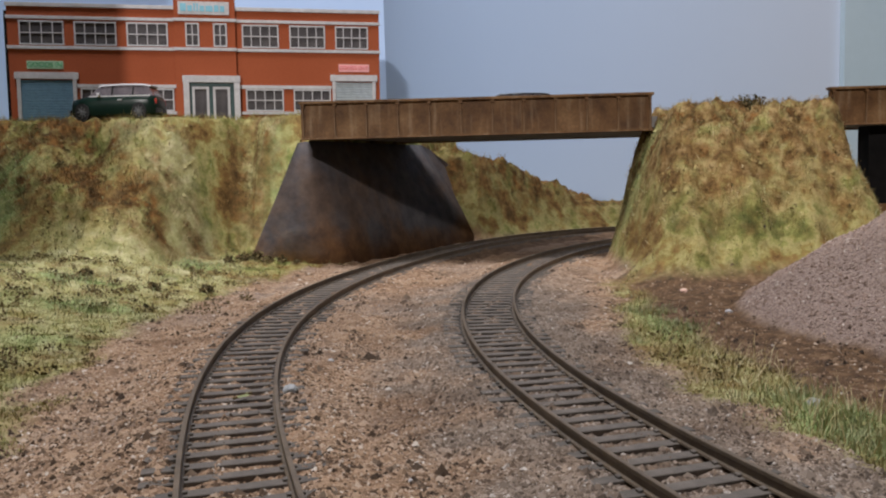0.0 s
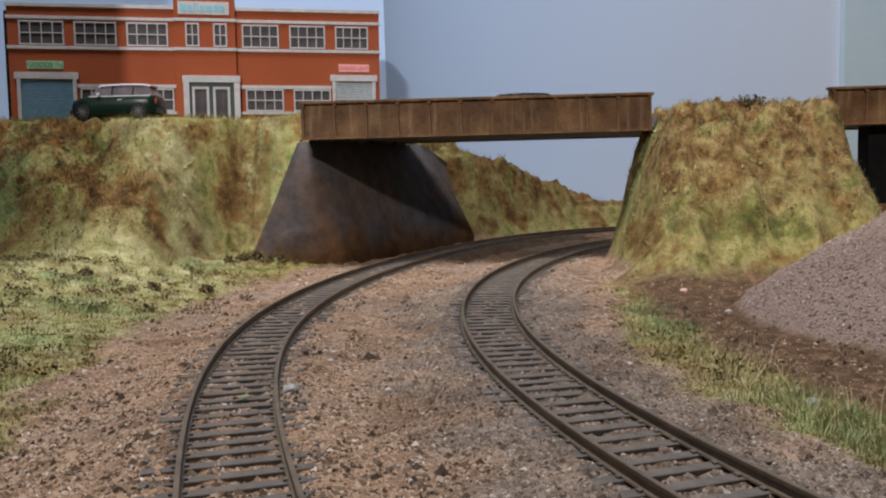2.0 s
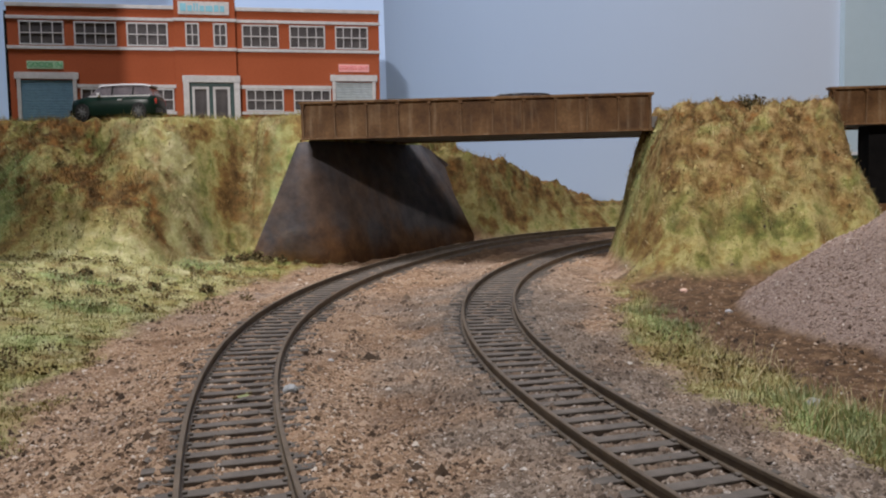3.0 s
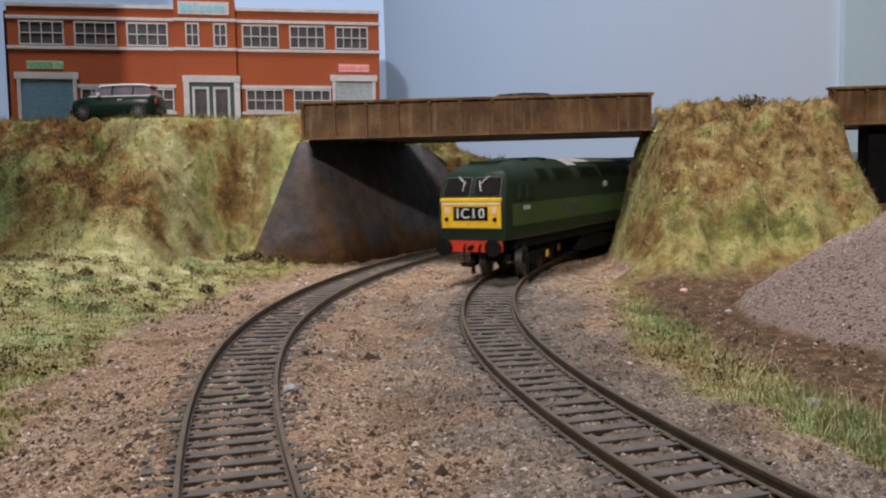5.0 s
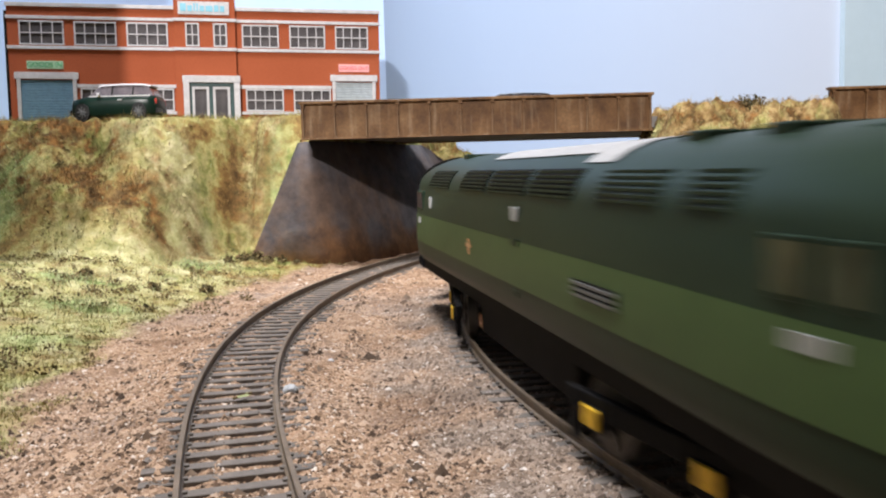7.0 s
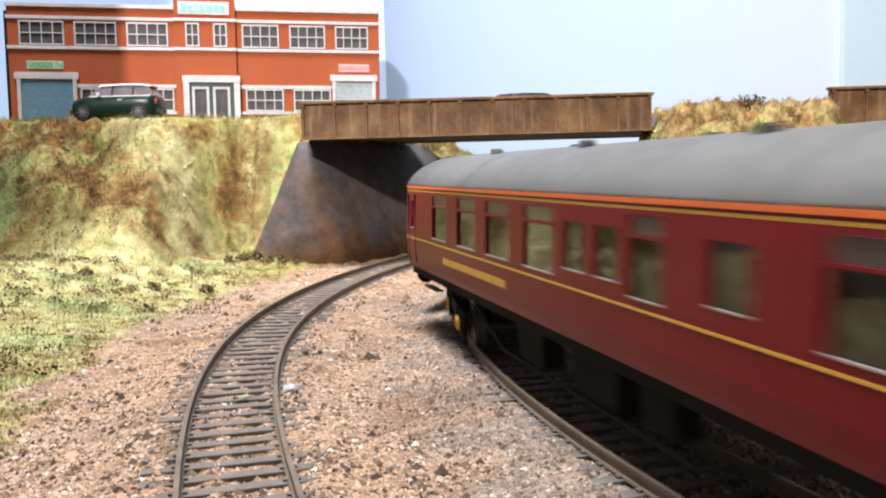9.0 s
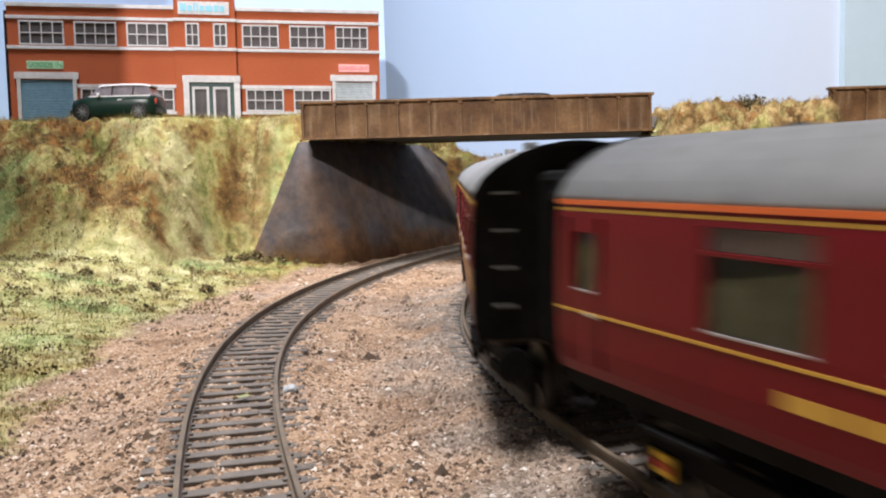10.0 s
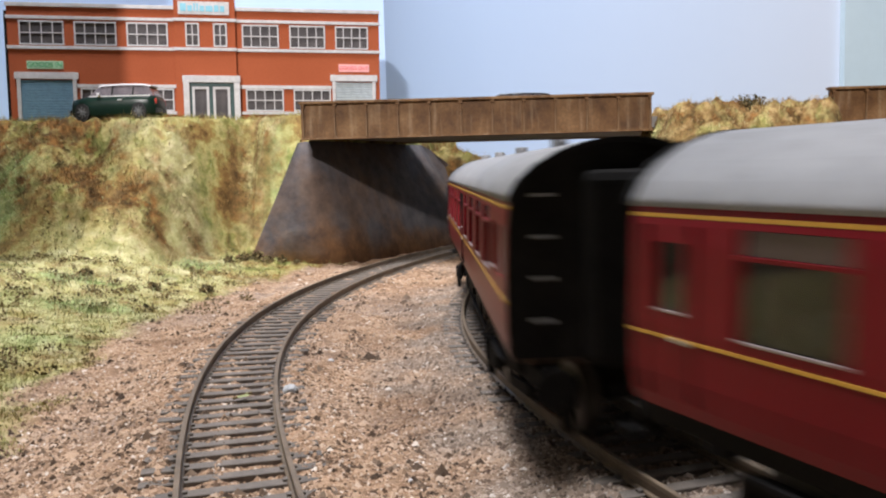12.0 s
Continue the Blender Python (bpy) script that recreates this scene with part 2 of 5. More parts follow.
def zoned(nt, col):
    """Scatter colours sown in zones: straw, tan, green and rust, each broken up by its own grain. Rust also stands in
    for shade on the left and far banks.
    """
    def broken(name, size, lo, hi):
        n = link_noise(nt, size, 6, 0.72)
        m = nt.nodes.new("ShaderNodeMath")
        m.operation = "MULTIPLY"
        m.use_clamp = True
        nt.links.new(attribute(nt, name), m.inputs[0])
        nt.links.new(ramp(nt, n.outputs[0], [(lo, (0.25, 0.25, 0.25)), (hi, (1.25, 1.25, 1.25))]), m.inputs[1])
        return m.outputs[0]
    tint = link_noise(nt, 170, 5, 0.7)
    col = mix(nt, broken("cream", 95, 0.36, 0.56), col, ramp(nt, tint.outputs[0], [(0.35, (0.36, 0.34, 0.15)), (0.5, (0.50, 0.475, 0.25)), (0.66, (0.62, 0.57, 0.36))]))
    col = mix(nt, broken("tan", 75, 0.40, 0.56), col, ramp(nt, tint.outputs[0], [(0.34, (0.10, 0.052, 0.020)), (0.48, (0.255, 0.155, 0.062)), (0.64, (0.41, 0.30, 0.145))]))
    col = mix(nt, broken("mint", 110, 0.38, 0.56), col, ramp(nt, tint.outputs[0], [(0.35, (0.20, 0.30, 0.10)), (0.62, (0.42, 0.52, 0.24))]))
    return mix(nt, broken("rust_and_shade", 60, 0.40, 0.54), col, ramp(nt, tint.outputs[0], [(0.34, (0.045, 0.025, 0.010)), (0.48, (0.12, 0.062, 0.020)), (0.64, (0.26, 0.125, 0.038))]))


def make_terrain():
    m, nt, b = nodes_of("terrain_scatter")
    fine = link_noise(nt, 1100, 4, 0.7)
    mid = link_noise(nt, 230, 5, 0.65)
    big = link_noise(nt, 22, 5, 0.6)
    patch = link_noise(nt, 42, 7, 0.68)
    stone = ramp(nt, mid.outputs[0], [(0.28, (0.15, 0.083, 0.048)), (0.45, (0.33, 0.21, 0.135)), (0.6, (0.48, 0.33, 0.225)), (0.75, (0.39, 0.29, 0.225))])
    stone = mix(nt, ramp(nt, big.outputs[0], [(0.45, (0, 0, 0)), (0.65, (0.55, 0.55, 0.55))]), stone, (0.30, 0.25, 0.22))
    stone = mix(nt, 0.6, stone, ramp(nt, fine.outputs[0], [(0.3, (0.45, 0.42, 0.4)), (0.7, (1.35, 1.35, 1.35))]), "MULTIPLY")
    stone = mix(nt, attribute(nt, "ash"), stone, ramp(nt, mid.outputs[0], [(0.28, (0.10, 0.078, 0.062)), (0.5, (0.235, 0.185, 0.15)), (0.72, (0.345, 0.285, 0.24))]))
    dirt = link_noise(nt, 32, 6, 0.66)
    stone = mix(nt, 0.55, stone, ramp(nt, dirt.outputs[0], [(0.36, (0.50, 0.42, 0.36)), (0.47, (0.95, 0.93, 0.90)), (0.56, (1.08, 1.06, 1.03)), (0.66, (0.80, 0.86, 0.93))]), "MULTIPLY")
    turf = ramp(nt, patch.outputs[0], GRASS_STOPS)
    turf = zoned(nt, turf)
    turf = mix(nt, 0.5, turf, ramp(nt, mid.outputs[0], [(0.3, (0.5, 0.5, 0.45)), (0.7, (1.3, 1.3, 1.25))]), "MULTIPLY")
    grit = ramp(nt, fine.outputs[0], [(0.3, (0.21, 0.15, 0.125)), (0.55, (0.35, 0.26, 0.22)), (0.75, (0.44, 0.34, 0.29))])
    soil = ramp(nt, mid.outputs[0], [(0.3, (0.055, 0.033, 0.021)), (0.52, (0.145, 0.085, 0.048)), (0.72, (0.27, 0.17, 0.10))])
    col = mix(nt, attribute(nt, "earth"), stone, soil)
    col = mix(nt, attribute(nt, "heap"), col, grit)
    col = mix(nt, attribute(nt, "grass"), col, turf)
    nt.links.new(col, b.inputs["Base Color"])
    b.inputs["Roughness"].default_value = 0.95
    b.inputs["Specular IOR Level"].default_value = 0.2
    bump(nt, b, fine.outputs[0], 0.9, 0.0009)
    return m


def make_island(name, stops, rough=0.9, noise_mix=None):
    """Every loose piece of the mesh takes its own colour; patches of colour run across the place."""
    m, nt, b = nodes_of(name)
    g = nt.nodes.new("ShaderNodeNewGeometry")
    src = g.outputs["Random Per Island"]
    col = ramp(nt, src, stops)
    if noise_mix:
        n = link_noise(nt, noise_mix[0], 7, 0.68)
        mx = nt.nodes.new("ShaderNodeMath")
        mx.operation = "MULTIPLY_ADD"
        nt.links.new(src, mx.inputs[0])
        mx.inputs[1].default_value = noise_mix[1]
        nt.links.new(n.outputs[0], mx.inputs[2])
        col = zoned(nt, ramp(nt, mx.outputs[0], stops))
        col = mix(nt, 0.6, col, ramp(nt, src, [(0.0, (0.6, 0.6, 0.55)), (1.0, (1.35, 1.35, 1.3))]), "MULTIPLY")
    else:
        col = mix(nt, attribute(nt, "ash"), col, ramp(nt, src, [(0.0, (0.10, 0.078, 0.064)), (0.35, (0.20, 0.162, 0.135)), (0.8, (0.315, 0.262, 0.225)), (0.96, (0.36, 0.31, 0.28)), (1.0, (0.58, 0.54, 0.51))]))
        n = link_noise(nt, 32, 6, 0.66)
        col = mix(nt, 0.55, col, ramp(nt, n.outputs[0], [(0.36, (0.50, 0.42, 0.36)), (0.47, (0.95, 0.93, 0.90)), (0.56, (1.08, 1.06, 1.03)), (0.66, (0.80, 0.86, 0.93))]), "MULTIPLY")
    nt.links.new(col, b.inputs["Base Color"])
    b.inputs["Roughness"].default_value = rough
    b.inputs["Specular IOR Level"].default_value = 0.25
    return m


M_TERRAIN = make_terrain()
M_CHIPS = make_island("ballast_chips", [(0.0, (0.10, 0.062, 0.042)), (0.22, (0.26, 0.17, 0.112)), (0.6, (0.45, 0.31, 0.21)), (0.93, (0.50, 0.385, 0.30)), (1.0, (0.74, 0.68, 0.62))])
M_CRUMBS = make_island("earth_crumbs", [(0.0, (0.05, 0.034, 0.024)), (0.6, (0.12, 0.08, 0.055)), (1.0, (0.20, 0.145, 0.105))])
M_GRITCHIPS = make_island("heap_chips", [(0.0, (0.15, 0.10, 0.08)), (0.5, (0.31, 0.22, 0.18)), (0.92, (0.38, 0.285, 0.24)), (1.0, (0.60, 0.53, 0.48))])
M_BLADES = make_island("static_grass", [(p + 0.08, c) for p, c in GRASS_STOPS], 0.8, (42, 0.17))
M_LITTER = make_island("dark_foliage", [(0.0, (0.045, 0.04, 0.02)), (0.4, (0.10, 0.08, 0.035)), (0.75, (0.19, 0.13, 0.06)), (1.0, (0.24, 0.21, 0.10))])
M_STRAW = make_island("dry_straw", [(0.0, (0.30, 0.22, 0.09)), (0.5, (0.50, 0.40, 0.20)), (1.0, (0.68, 0.60, 0.38))], 0.7)
M_MINT = make_island("bright_grass", [(0.0, (0.24, 0.30, 0.13)), (0.5, (0.40, 0.46, 0.24)), (1.0, (0.56, 0.56, 0.36))], 0.8)


# ---- track lines ----
def line_of(x0, y0, th, k0, k1, k2, k3, lo, hi, step=1.0):
    """A line whose curvature changes smoothly: rows of s, x, y, heading from forward to the right."""
    s = np.arange(lo, hi + step, step)
    t = np.clip(s / 300.0, 0, 2.0)
    k = (k0 + k1 * t + k2 * t * t + k3 * t ** 3) / 1000
    mid = (k[1:] + k[:-1]) / 2 * step
    a = np.concatenate([[0], np.cumsum(mid)])
    i0 = int(round(-lo / step))
    a += th - a[i0]
    a = np.minimum(a, radians(97))
    x = np.concatenate([[0], np.cumsum((np.sin(a[1:]) + np.sin(a[:-1])) / 2 * step)])
    y = np.concatenate([[0], np.cumsum((np.cos(a[1:]) + np.cos(a[:-1])) / 2 * step)])
    return s, x - x[i0] + x0, y - y[i0] + y0, a


LEFT = line_of(-28.3879, 110.6924, -0.2854, 0.3906, 9.5073, -13.8119, 5.6655, -260, 1000)
RIGHT = line_of(58.4786, 67.8740, -0.3774, 0.3482, 8.2630, -10.3508, 4.1499, -1100, 2400)


def at_line(line, s):
    return tuple(float(np.interp(s, line[0], line[i])) for i in (1, 2, 3))


def side(line, x, y):
    """Signed distance to the right of a line for arrays of points, and s of the nearest point."""
    px, py, pa, ps = line[1][::4], line[2][::4], line[3][::4], line[0][::4]
    d2 = np.full(x.shape, 1e18)
    out, so = np.zeros(x.shape), np.zeros(x.shape)
    for i in range(len(px)):
        if py[i] > 900 or py[i] < -200 or px[i] > 500:
            continue
        dx, dy = x - px[i], y - py[i]
        q = dx * dx + dy * dy
        hit = q < d2
        d2[hit] = q[hit]
        out[hit] = (dx * math.cos(pa[i]) - dy * math.sin(pa[i]))[hit]
        so[hit] = ps[i]
    return np.sign(out) * np.sqrt(d2), so


def smooth(a, b, v):
    t = np.clip((v - a) / (b - a), 0, 1)
    return t * t * (3 - 2 * t)


def lump(x, y, size, seed):
    """Cheap smooth noise from summed waves, about -1 to 1."""
    rng = np.random.RandomState(seed)
    out = np.zeros_like(x)
    for i in range(14):
        ang, ph = rng.uniform(0, 6.283, 2)
        f = 6.283 / size * rng.uniform(0.5, 1.9)
        out += np.sin((x * math.cos(ang) + y * math.sin(ang)) * f + ph)
    return out / 4.2


# ---- ground ----
# abutment corners on plan, at the foot and at the top
FOOT_NEAR, FOOT_FAR = Vector((-58, 452)), Vector((30, 600))
TOP_NEAR, TOP_FAR = Vector((-70, 455)), Vector((-13, 592))


def right_of(p, q, x, y):
    d = (q - p).normalized()
    return (x - p.x) * d.y - (y - p.y) * d.x


def terrain(x, y):
    """Height and kind weights (grass, gravel heap, earth) of the ground in millimetres."""
    dl, sl = side(LEFT, x, y)
    dr, sr = side(RIGHT, x, y)
    near = np.minimum(np.abs(dl), np.abs(dr))
    z = np.full(x.shape, -3.5)
    z += 0.55 * smooth(9, 13, near) * (1 - smooth(17, 24, near))
    z += (0.28 * lump(x, y, 14, 61) + 0.35) * (1 - smooth(13, 16, near))
    z += 0.3 * lump(x, y, 4.5, 62) * (near < 20)
    z -= 1.0 * smooth(17, 30, near)
    # rising verge, then the steep bank below the factory, cut back round the wing wall
    verge = smooth(26, 150, -dl) * (y < 600)
    z += verge * 15 * smooth(110, 340, y)
    toe = 394 + 64 * smooth(-150, -106, x) - 50 * np.clip((x + 104) / 32, 0, 1) + 4 * lump(x, y, 60, 3)
    up = np.clip((y - toe) / (56 - 30 * smooth(-146, -106, x) + 14 * smooth(-104, -88, x)), 0, 1)
    up = up * up * (3 - 2 * up) * 0.5 + up * 0.5
    behind = (right_of(TOP_NEAR, TOP_FAR, x, y) < -2) & ((x < -107) | (y > 462.5))
    up = up * behind
    far = smooth(20, 48, -dl) * smooth(588, 604, y) * (up < 0.05)
    top_far = 62 - 44 * smooth(5, 150, x)
    z = z * (1 - up) + up * 77.5 + far * top_far
    # mound between the two bridges
    mx = smooth(81, 116, x - 0.05 * (y - 400)) * np.clip((217 - x) / 30, 0, 1)
    my = smooth(345, 412, y + 4 * lump(x, y, 40, 5)) * (1 - smooth(470, 520, y))
    mound = mx * my * smooth(18, 27, dr)
    z += mound * 77
    # heap of ballast
    r = np.hypot((x - 200), y - 262) + 2.0 * lump(x, y, 50, 21)
    heap = np.clip(69 * (1 - r / 104.0), 0, 99)
    heap = np.where(heap > 50, 50 + (heap - 50) * 0.3, heap)
    z += heap
    grass = np.clip(smooth(40, 54, -dl + 5 * lump(x, y, 50, 8)) + smooth(0, 0.05, up) + smooth(0, 0.1, far) + smooth(0.01, 0.12, mound), 0, 1)
    strip = smooth(28, 38, dr + 4 * lump(x, y, 40, 9) - 13 * smooth(180, 330, y)) * (1 - smooth(50, 62, dr + 4 * lump(x, y, 40, 10))) * (1 - smooth(372, 400, y))
    grass = np.clip(grass + strip, 0, 1)
    heapw = smooth(0.3, 3, heap)
    bumpy = np.clip(up + far + mound, 0, 1) * (1 - (up > 0.985))
    run = y + 0.9 * z
    z += bumpy * (2.8 * lump(x, run, 40, 11) + 1.8 * lump(x, run, 17, 12) + 0.8 * lump(x, run, 8, 13))
    z += 0.6 * lump(x, y, 24, 14) * smooth(17, 24, near)
    z += grass * 0.5 * lump(x, y, 9, 15) + 0.25 * lump(x, y, 3.1, 16) * (y < 420)
    earth = smooth(40, 60, dr + 6 * lump(x, y, 30, 22)) * (1 - heapw) * (1 - mound) * (x > 60) * (y < 430)
    tint = (np.abs(dl) < 26) * smooth(425, 445, y) * 0.7
    earth = np.clip(np.maximum(np.maximum(earth, tint), np.where(np.abs(dl) < np.abs(dr), 0.3, 0.55) * (1 - smooth(8.5, 11, near))), 0, 1)
    ash = smooth(46, 12, np.abs(dr - 3) + 9 * lump(x, y, 34, 81)) * smooth(430, 300, y) * (1 - 0.5 * smooth(20, 5, np.abs(dl)))
    # patches of rusty and of straw-pale scatter; the rust also paints in some shade
    def blobs(zones):
        out = np.zeros_like(x)
        for cx, cy, sx, sy, w in zones:
            out += w * np.exp(-((x - cx) / sx) ** 2 - ((y - cy) / sy) ** 2)
        return out
    # the leftmost blobs also darken the bank where it lies in shadow
    rust_and_shade = blobs(((-176, 420, 32, 12, 1.25), (-205, 434, 26, 16, 1.1), (-184, 446, 26, 10, 0.9), (-97, 468, 11, 9, 0.4), (-112, 452, 8, 8, 0.5), (-150, 416, 16, 7, 0.8), (-108, 472, 13, 12, 0.8), (-226, 448, 18, 30, 0.8), (-198, 442, 20, 12, 0.7), (-124, 434, 9, 7, 0.8), (-140, 432, 12, 6, 0.6)))
    cream = blobs(((-134, 436, 16, 10, 1.9), (-116, 414, 12, 8, 0.8), (-150, 398, 34, 8, 0.8), (-100, 470, 12, 10, 0.3), (-120, 425, 18, 14, 0.7), (-96, 474, 10, 10, 0.6), (-136, 402, 26, 12, 0.6), (-158, 445, 12, 6, 0.9)))
    mint = blobs(((-214, 416, 10, 10, 1.5), (-119, 404, 9, 6, 1.0), (-150, 342, 18, 6, 0.8), (-128, 300, 20, 6, 0.7), (-122, 252, 16, 6, 0.4), (76, 160, 9, 18, 1.4), (71, 262, 8, 30, 0.8), (104, 440, 10, 12, 0.6), (-108, 446, 9, 8, 0.6), (-90, 458, 8, 6, 0.7)))
    sand = mound * (1.0 + 0.5 * lump(x, run, 20, 75)) + 0.45 * blobs(((-190, 440, 40, 30, 1.0),)) * lump(x, run, 16, 76).clip(0, 1)
    sand += 0.6 * strip * smooth(-0.2, 0.5, lump(x, y, 30, 77)) + far * (0.25 + 0.5 * lump(x, run, 18, 79).clip(0, 1))
    # the far term browns the far bank and paints in its shadow
    rust_and_shade += mound * 1.2 * smooth(-0.25, 0.45, lump(x, run, 16, 72)) + far * (0.9 + 0.4 * smooth(15, 45, z))
    cream += 0.8 * smooth(30, 62, -dl) * (y < 395) + strip * (0.35 + 0.9 * smooth(230, 175, y)) + 0.3 * mound * smooth(0.1, 0.6, lump(x, run, 15, 78))
    rust_and_shade *= 0.75 + 0.5 * lump(x, run, 12, 73)
    cream *= 0.8 + 0.5 * lump(x, run, 15, 74)
    mint *= 1.25
    return (z, grass * (1 - heapw), heapw, earth) + tuple(np.clip(g, 0, 0.9) for g in (rust_and_shade, cream, sand, mint, ash))


def spaced():
    xs = [-700, -560, -450, -390] + list(np.arange(-340, 330, 1.6)) + list(np.arange(330, 520, 8)) + [560, 700, 1000, 1500, 1900]
    ys = [-1200, -700, -400, -200, -60, 0, 30]
    y = 60.0
    while y < 720:
        ys.append(y)
        y += max(0.8, 0.0058 * y)
    ys += [760, 850, 1000, 1100]
    return np.array(xs, float), np.array(ys, float)


GX, GY = spaced()
gx, gy = np.meshgrid(GX, GY)
GZ, G_GRASS, G_HEAP, G_EARTH, G_RUST_AND_SHADE, G_CREAM, G_TAN, G_MINT, G_ASH = terrain(gx, gy)
ZONES = (("rust_and_shade", G_RUST_AND_SHADE), ("cream", G_CREAM), ("tan", G_TAN), ("mint", G_MINT))


def height(x, y):
    i = np.clip(np.searchsorted(GX, x) - 1, 0, len(GX) - 2)
    j = np.clip(np.searchsorted(GY, y) - 1, 0, len(GY) - 2)
    u, v = (x - GX[i]) / (GX[i + 1] - GX[i]), (y - GY[j]) / (GY[j + 1] - GY[j])
    return (GZ[j, i] * (1 - u) + GZ[j, i + 1] * u) * (1 - v) + (GZ[j + 1, i] * (1 - u) + GZ[j + 1, i + 1] * u) * v


def field(grid, x, y):
    i = np.clip(np.searchsorted(GX, x) - 1, 0, len(GX) - 2)
    j = np.clip(np.searchsorted(GY, y) - 1, 0, len(GY) - 2)
    return grid[j, i]


def make_ground():
    ny, nx = gx.shape
    verts = np.stack([gx, gy, GZ], -1).reshape(-1, 3)
    idx = np.arange(nx * ny).reshape(ny, nx)
    faces = np.stack([idx[:-1, :-1], idx[:-1, 1:], idx[1:, 1:], idx[1:, :-1]], -1).reshape(-1, 4)
    ob = raw("ground", verts, faces, M_TERRAIN, smooth=True)
    for name, g in (("grass", G_GRASS), ("heap", G_HEAP), ("earth", G_EARTH), ("ash", G_ASH)) + ZONES:
        at = ob.data.attributes.new(name, "FLOAT", "POINT")
        at.data.foreach_set("value", g.reshape(-1).astype(np.float32))
    tagged(ob, "model ground with brown ballast, grassy banks and a gravel heap", "ground", kind="structure")
    return ob


make_ground()


# ---- room round the layout ----
def make_room():
    for nm, a in (("wall_north", (-2300, 2600, 2300, 2360, -900, 2500)), ("wall_south", (-2300, 2600, -3060, -3000, -900, 2500)),
                  ("wall_west", (-2360, -2300, -3000, 2300, -900, 2500)), ("wall_east", (2600, 2660, -3000, 2300, -900, 2500))):
        tagged(part(nm, boxed(*a), M_WALLS), "plain pale hall wall", "wall", kind="structure")
    tagged(part("ceiling", boxed(-2360, 2660, -3060, 2360, 2500, 2560), M_WALLS), "plain pale hall ceiling", "ceiling", kind="structure")
    tagged(part("floor", boxed(-2360, 2660, -3060, 2360, -960, -900), M_FLOOR), "dark plain hall floor", "floor", kind="structure")


make_room()


def make_backdrop():
    pts = [(-520, 517), (-250, 566)]
    for i in range(49):
        # the board bends round behind the bridge
        k = i / 48
        pts.append((-37 * (1 - k) ** 2 + 80 * k * (1 - k) + 405 * k * k, 606 * (1 - k) ** 2 + 1440 * k * (1 - k) + 858 * k * k))
    bm = loft(bmesh.new(), [[(x, y, -40), (x, y, 420), (x - 2, y + 6, 420), (x - 2, y + 6, -40)] for x, y in pts])
    tagged(part("backdrop", bm, M_SKY), "pale blue painted sky backboard", "backdrop", kind="structure")
    bm = loft(bmesh.new(), [[(x, y, -40), (x, y, 420), (x - 2, y + 6, 420), (x - 2, y + 6, -40)] for x, y in ((403, 850), (1900, 960))])
    tagged(part("backdrop_end", bm, M_SKYEND), "pale sky backboard panel past the seam", "backdrop", kind="structure")
    # unseen board added behind the camera, keeps the low lamp off the foreground
    bm = boxed(-700, 82, -112, -106, -10, 196)
    box(bm, 182, 500, -112, -106, -10, 196)
    box(bm, 82, 182, -112, -106, 72, 196)
    tagged(part("front_blocker", bm, M_WALLS), "unseen pale board added to block the low lamp", "board", kind="structure")
    # unseen board added at the left only to shade the factory's end
    tagged(part("end_shade_board", boxed(-520, -195, 346, 352, -10, 330), M_WALLS), "unseen pale board added to shade the factory's end", "board", kind="structure")
    # lower board added outside the view, its sloping edge shades the end of the bank
    lo = [(-520, -10), (-196, -10), (-190, 60), (-172, 158), (-520, 158)]
    bm = loft(bmesh.new(), [[(x, y, z) for x, z in lo] for y in (240, 246)])
    tagged(part("end_shade_board", bm, M_WALLS), "unseen low board added to shade the end of the bank", "board", kind="structure")


make_backdrop()


# ---- bridges ----
def make_bridge(x0, x1, y0, y1, n, label):
    t = thing("girder_bridge", mm(x0, y0, 64), label, "bridge", "girder bridges")
    L = x1 - x0
    part("girder", boxed(0, L, 0, 2, 0, 17.2), M_GIRDER, t)
    part("top_flange", boxed(-0.8, L + 0.8, -2.4, 3, 17.2, 18.6, 0.25), M_GIRDER, t)
    part("bottom_flange", boxed(-0.4, L + 0.4, -1.9, 2.6, -0.9, 0, 0.15), M_GIRDER, t)
    part("deck", boxed(0, L + 30, 2, y1 - y0, 1, 6.6), M_ROAD, t)
    part("girder", boxed(0, L + 30, y1 - y0, y1 - y0 + 2, 0, 17.2), M_GIRDER, t, "rear plate girder")
    me = None
    for i in range(n):
        x = 1.2 + (L - 2.4) * i / (n - 1)
        if me is None:
            bm = boxed(-0.25, 0.25, -1.9, 0, 0, 17.2)
            box(bm, -1.1, 1.1, -0.35, 0, 0, 17.2)
            box(bm, -0.9, 0.9, -2.1, -1.0, 15.9, 17.2)
            o = part("stiffener", bm, M_STIFF, t)
            me = o.data
        else:
            o = new("stiffener", me)
            o.parent = t
        o.matrix_basis = mm(x, 0, 0)
    return t


make_bridge(-71, 109, 438, 566, 12, "brown weathered plate girder bridge spanning both tracks")
make_bridge(199.5, 337, 436, 536, 9, "brown plate girder bridge beside the grassy mound")
pier = thing("bridge_pier", Matrix(), "dark grey pier with a rusty base beam", "pier")
part("shaft", boxed(225, 306, 446, 458, 22, 63.0), M_BLACK, pier)
part("base_beam", boxed(222, 306, 444, 460, 9, 22, 0.6), M_GIRDER, pier)
part("footing", boxed(228, 306, 447, 457, -5, 9), M_BLACK, pier)


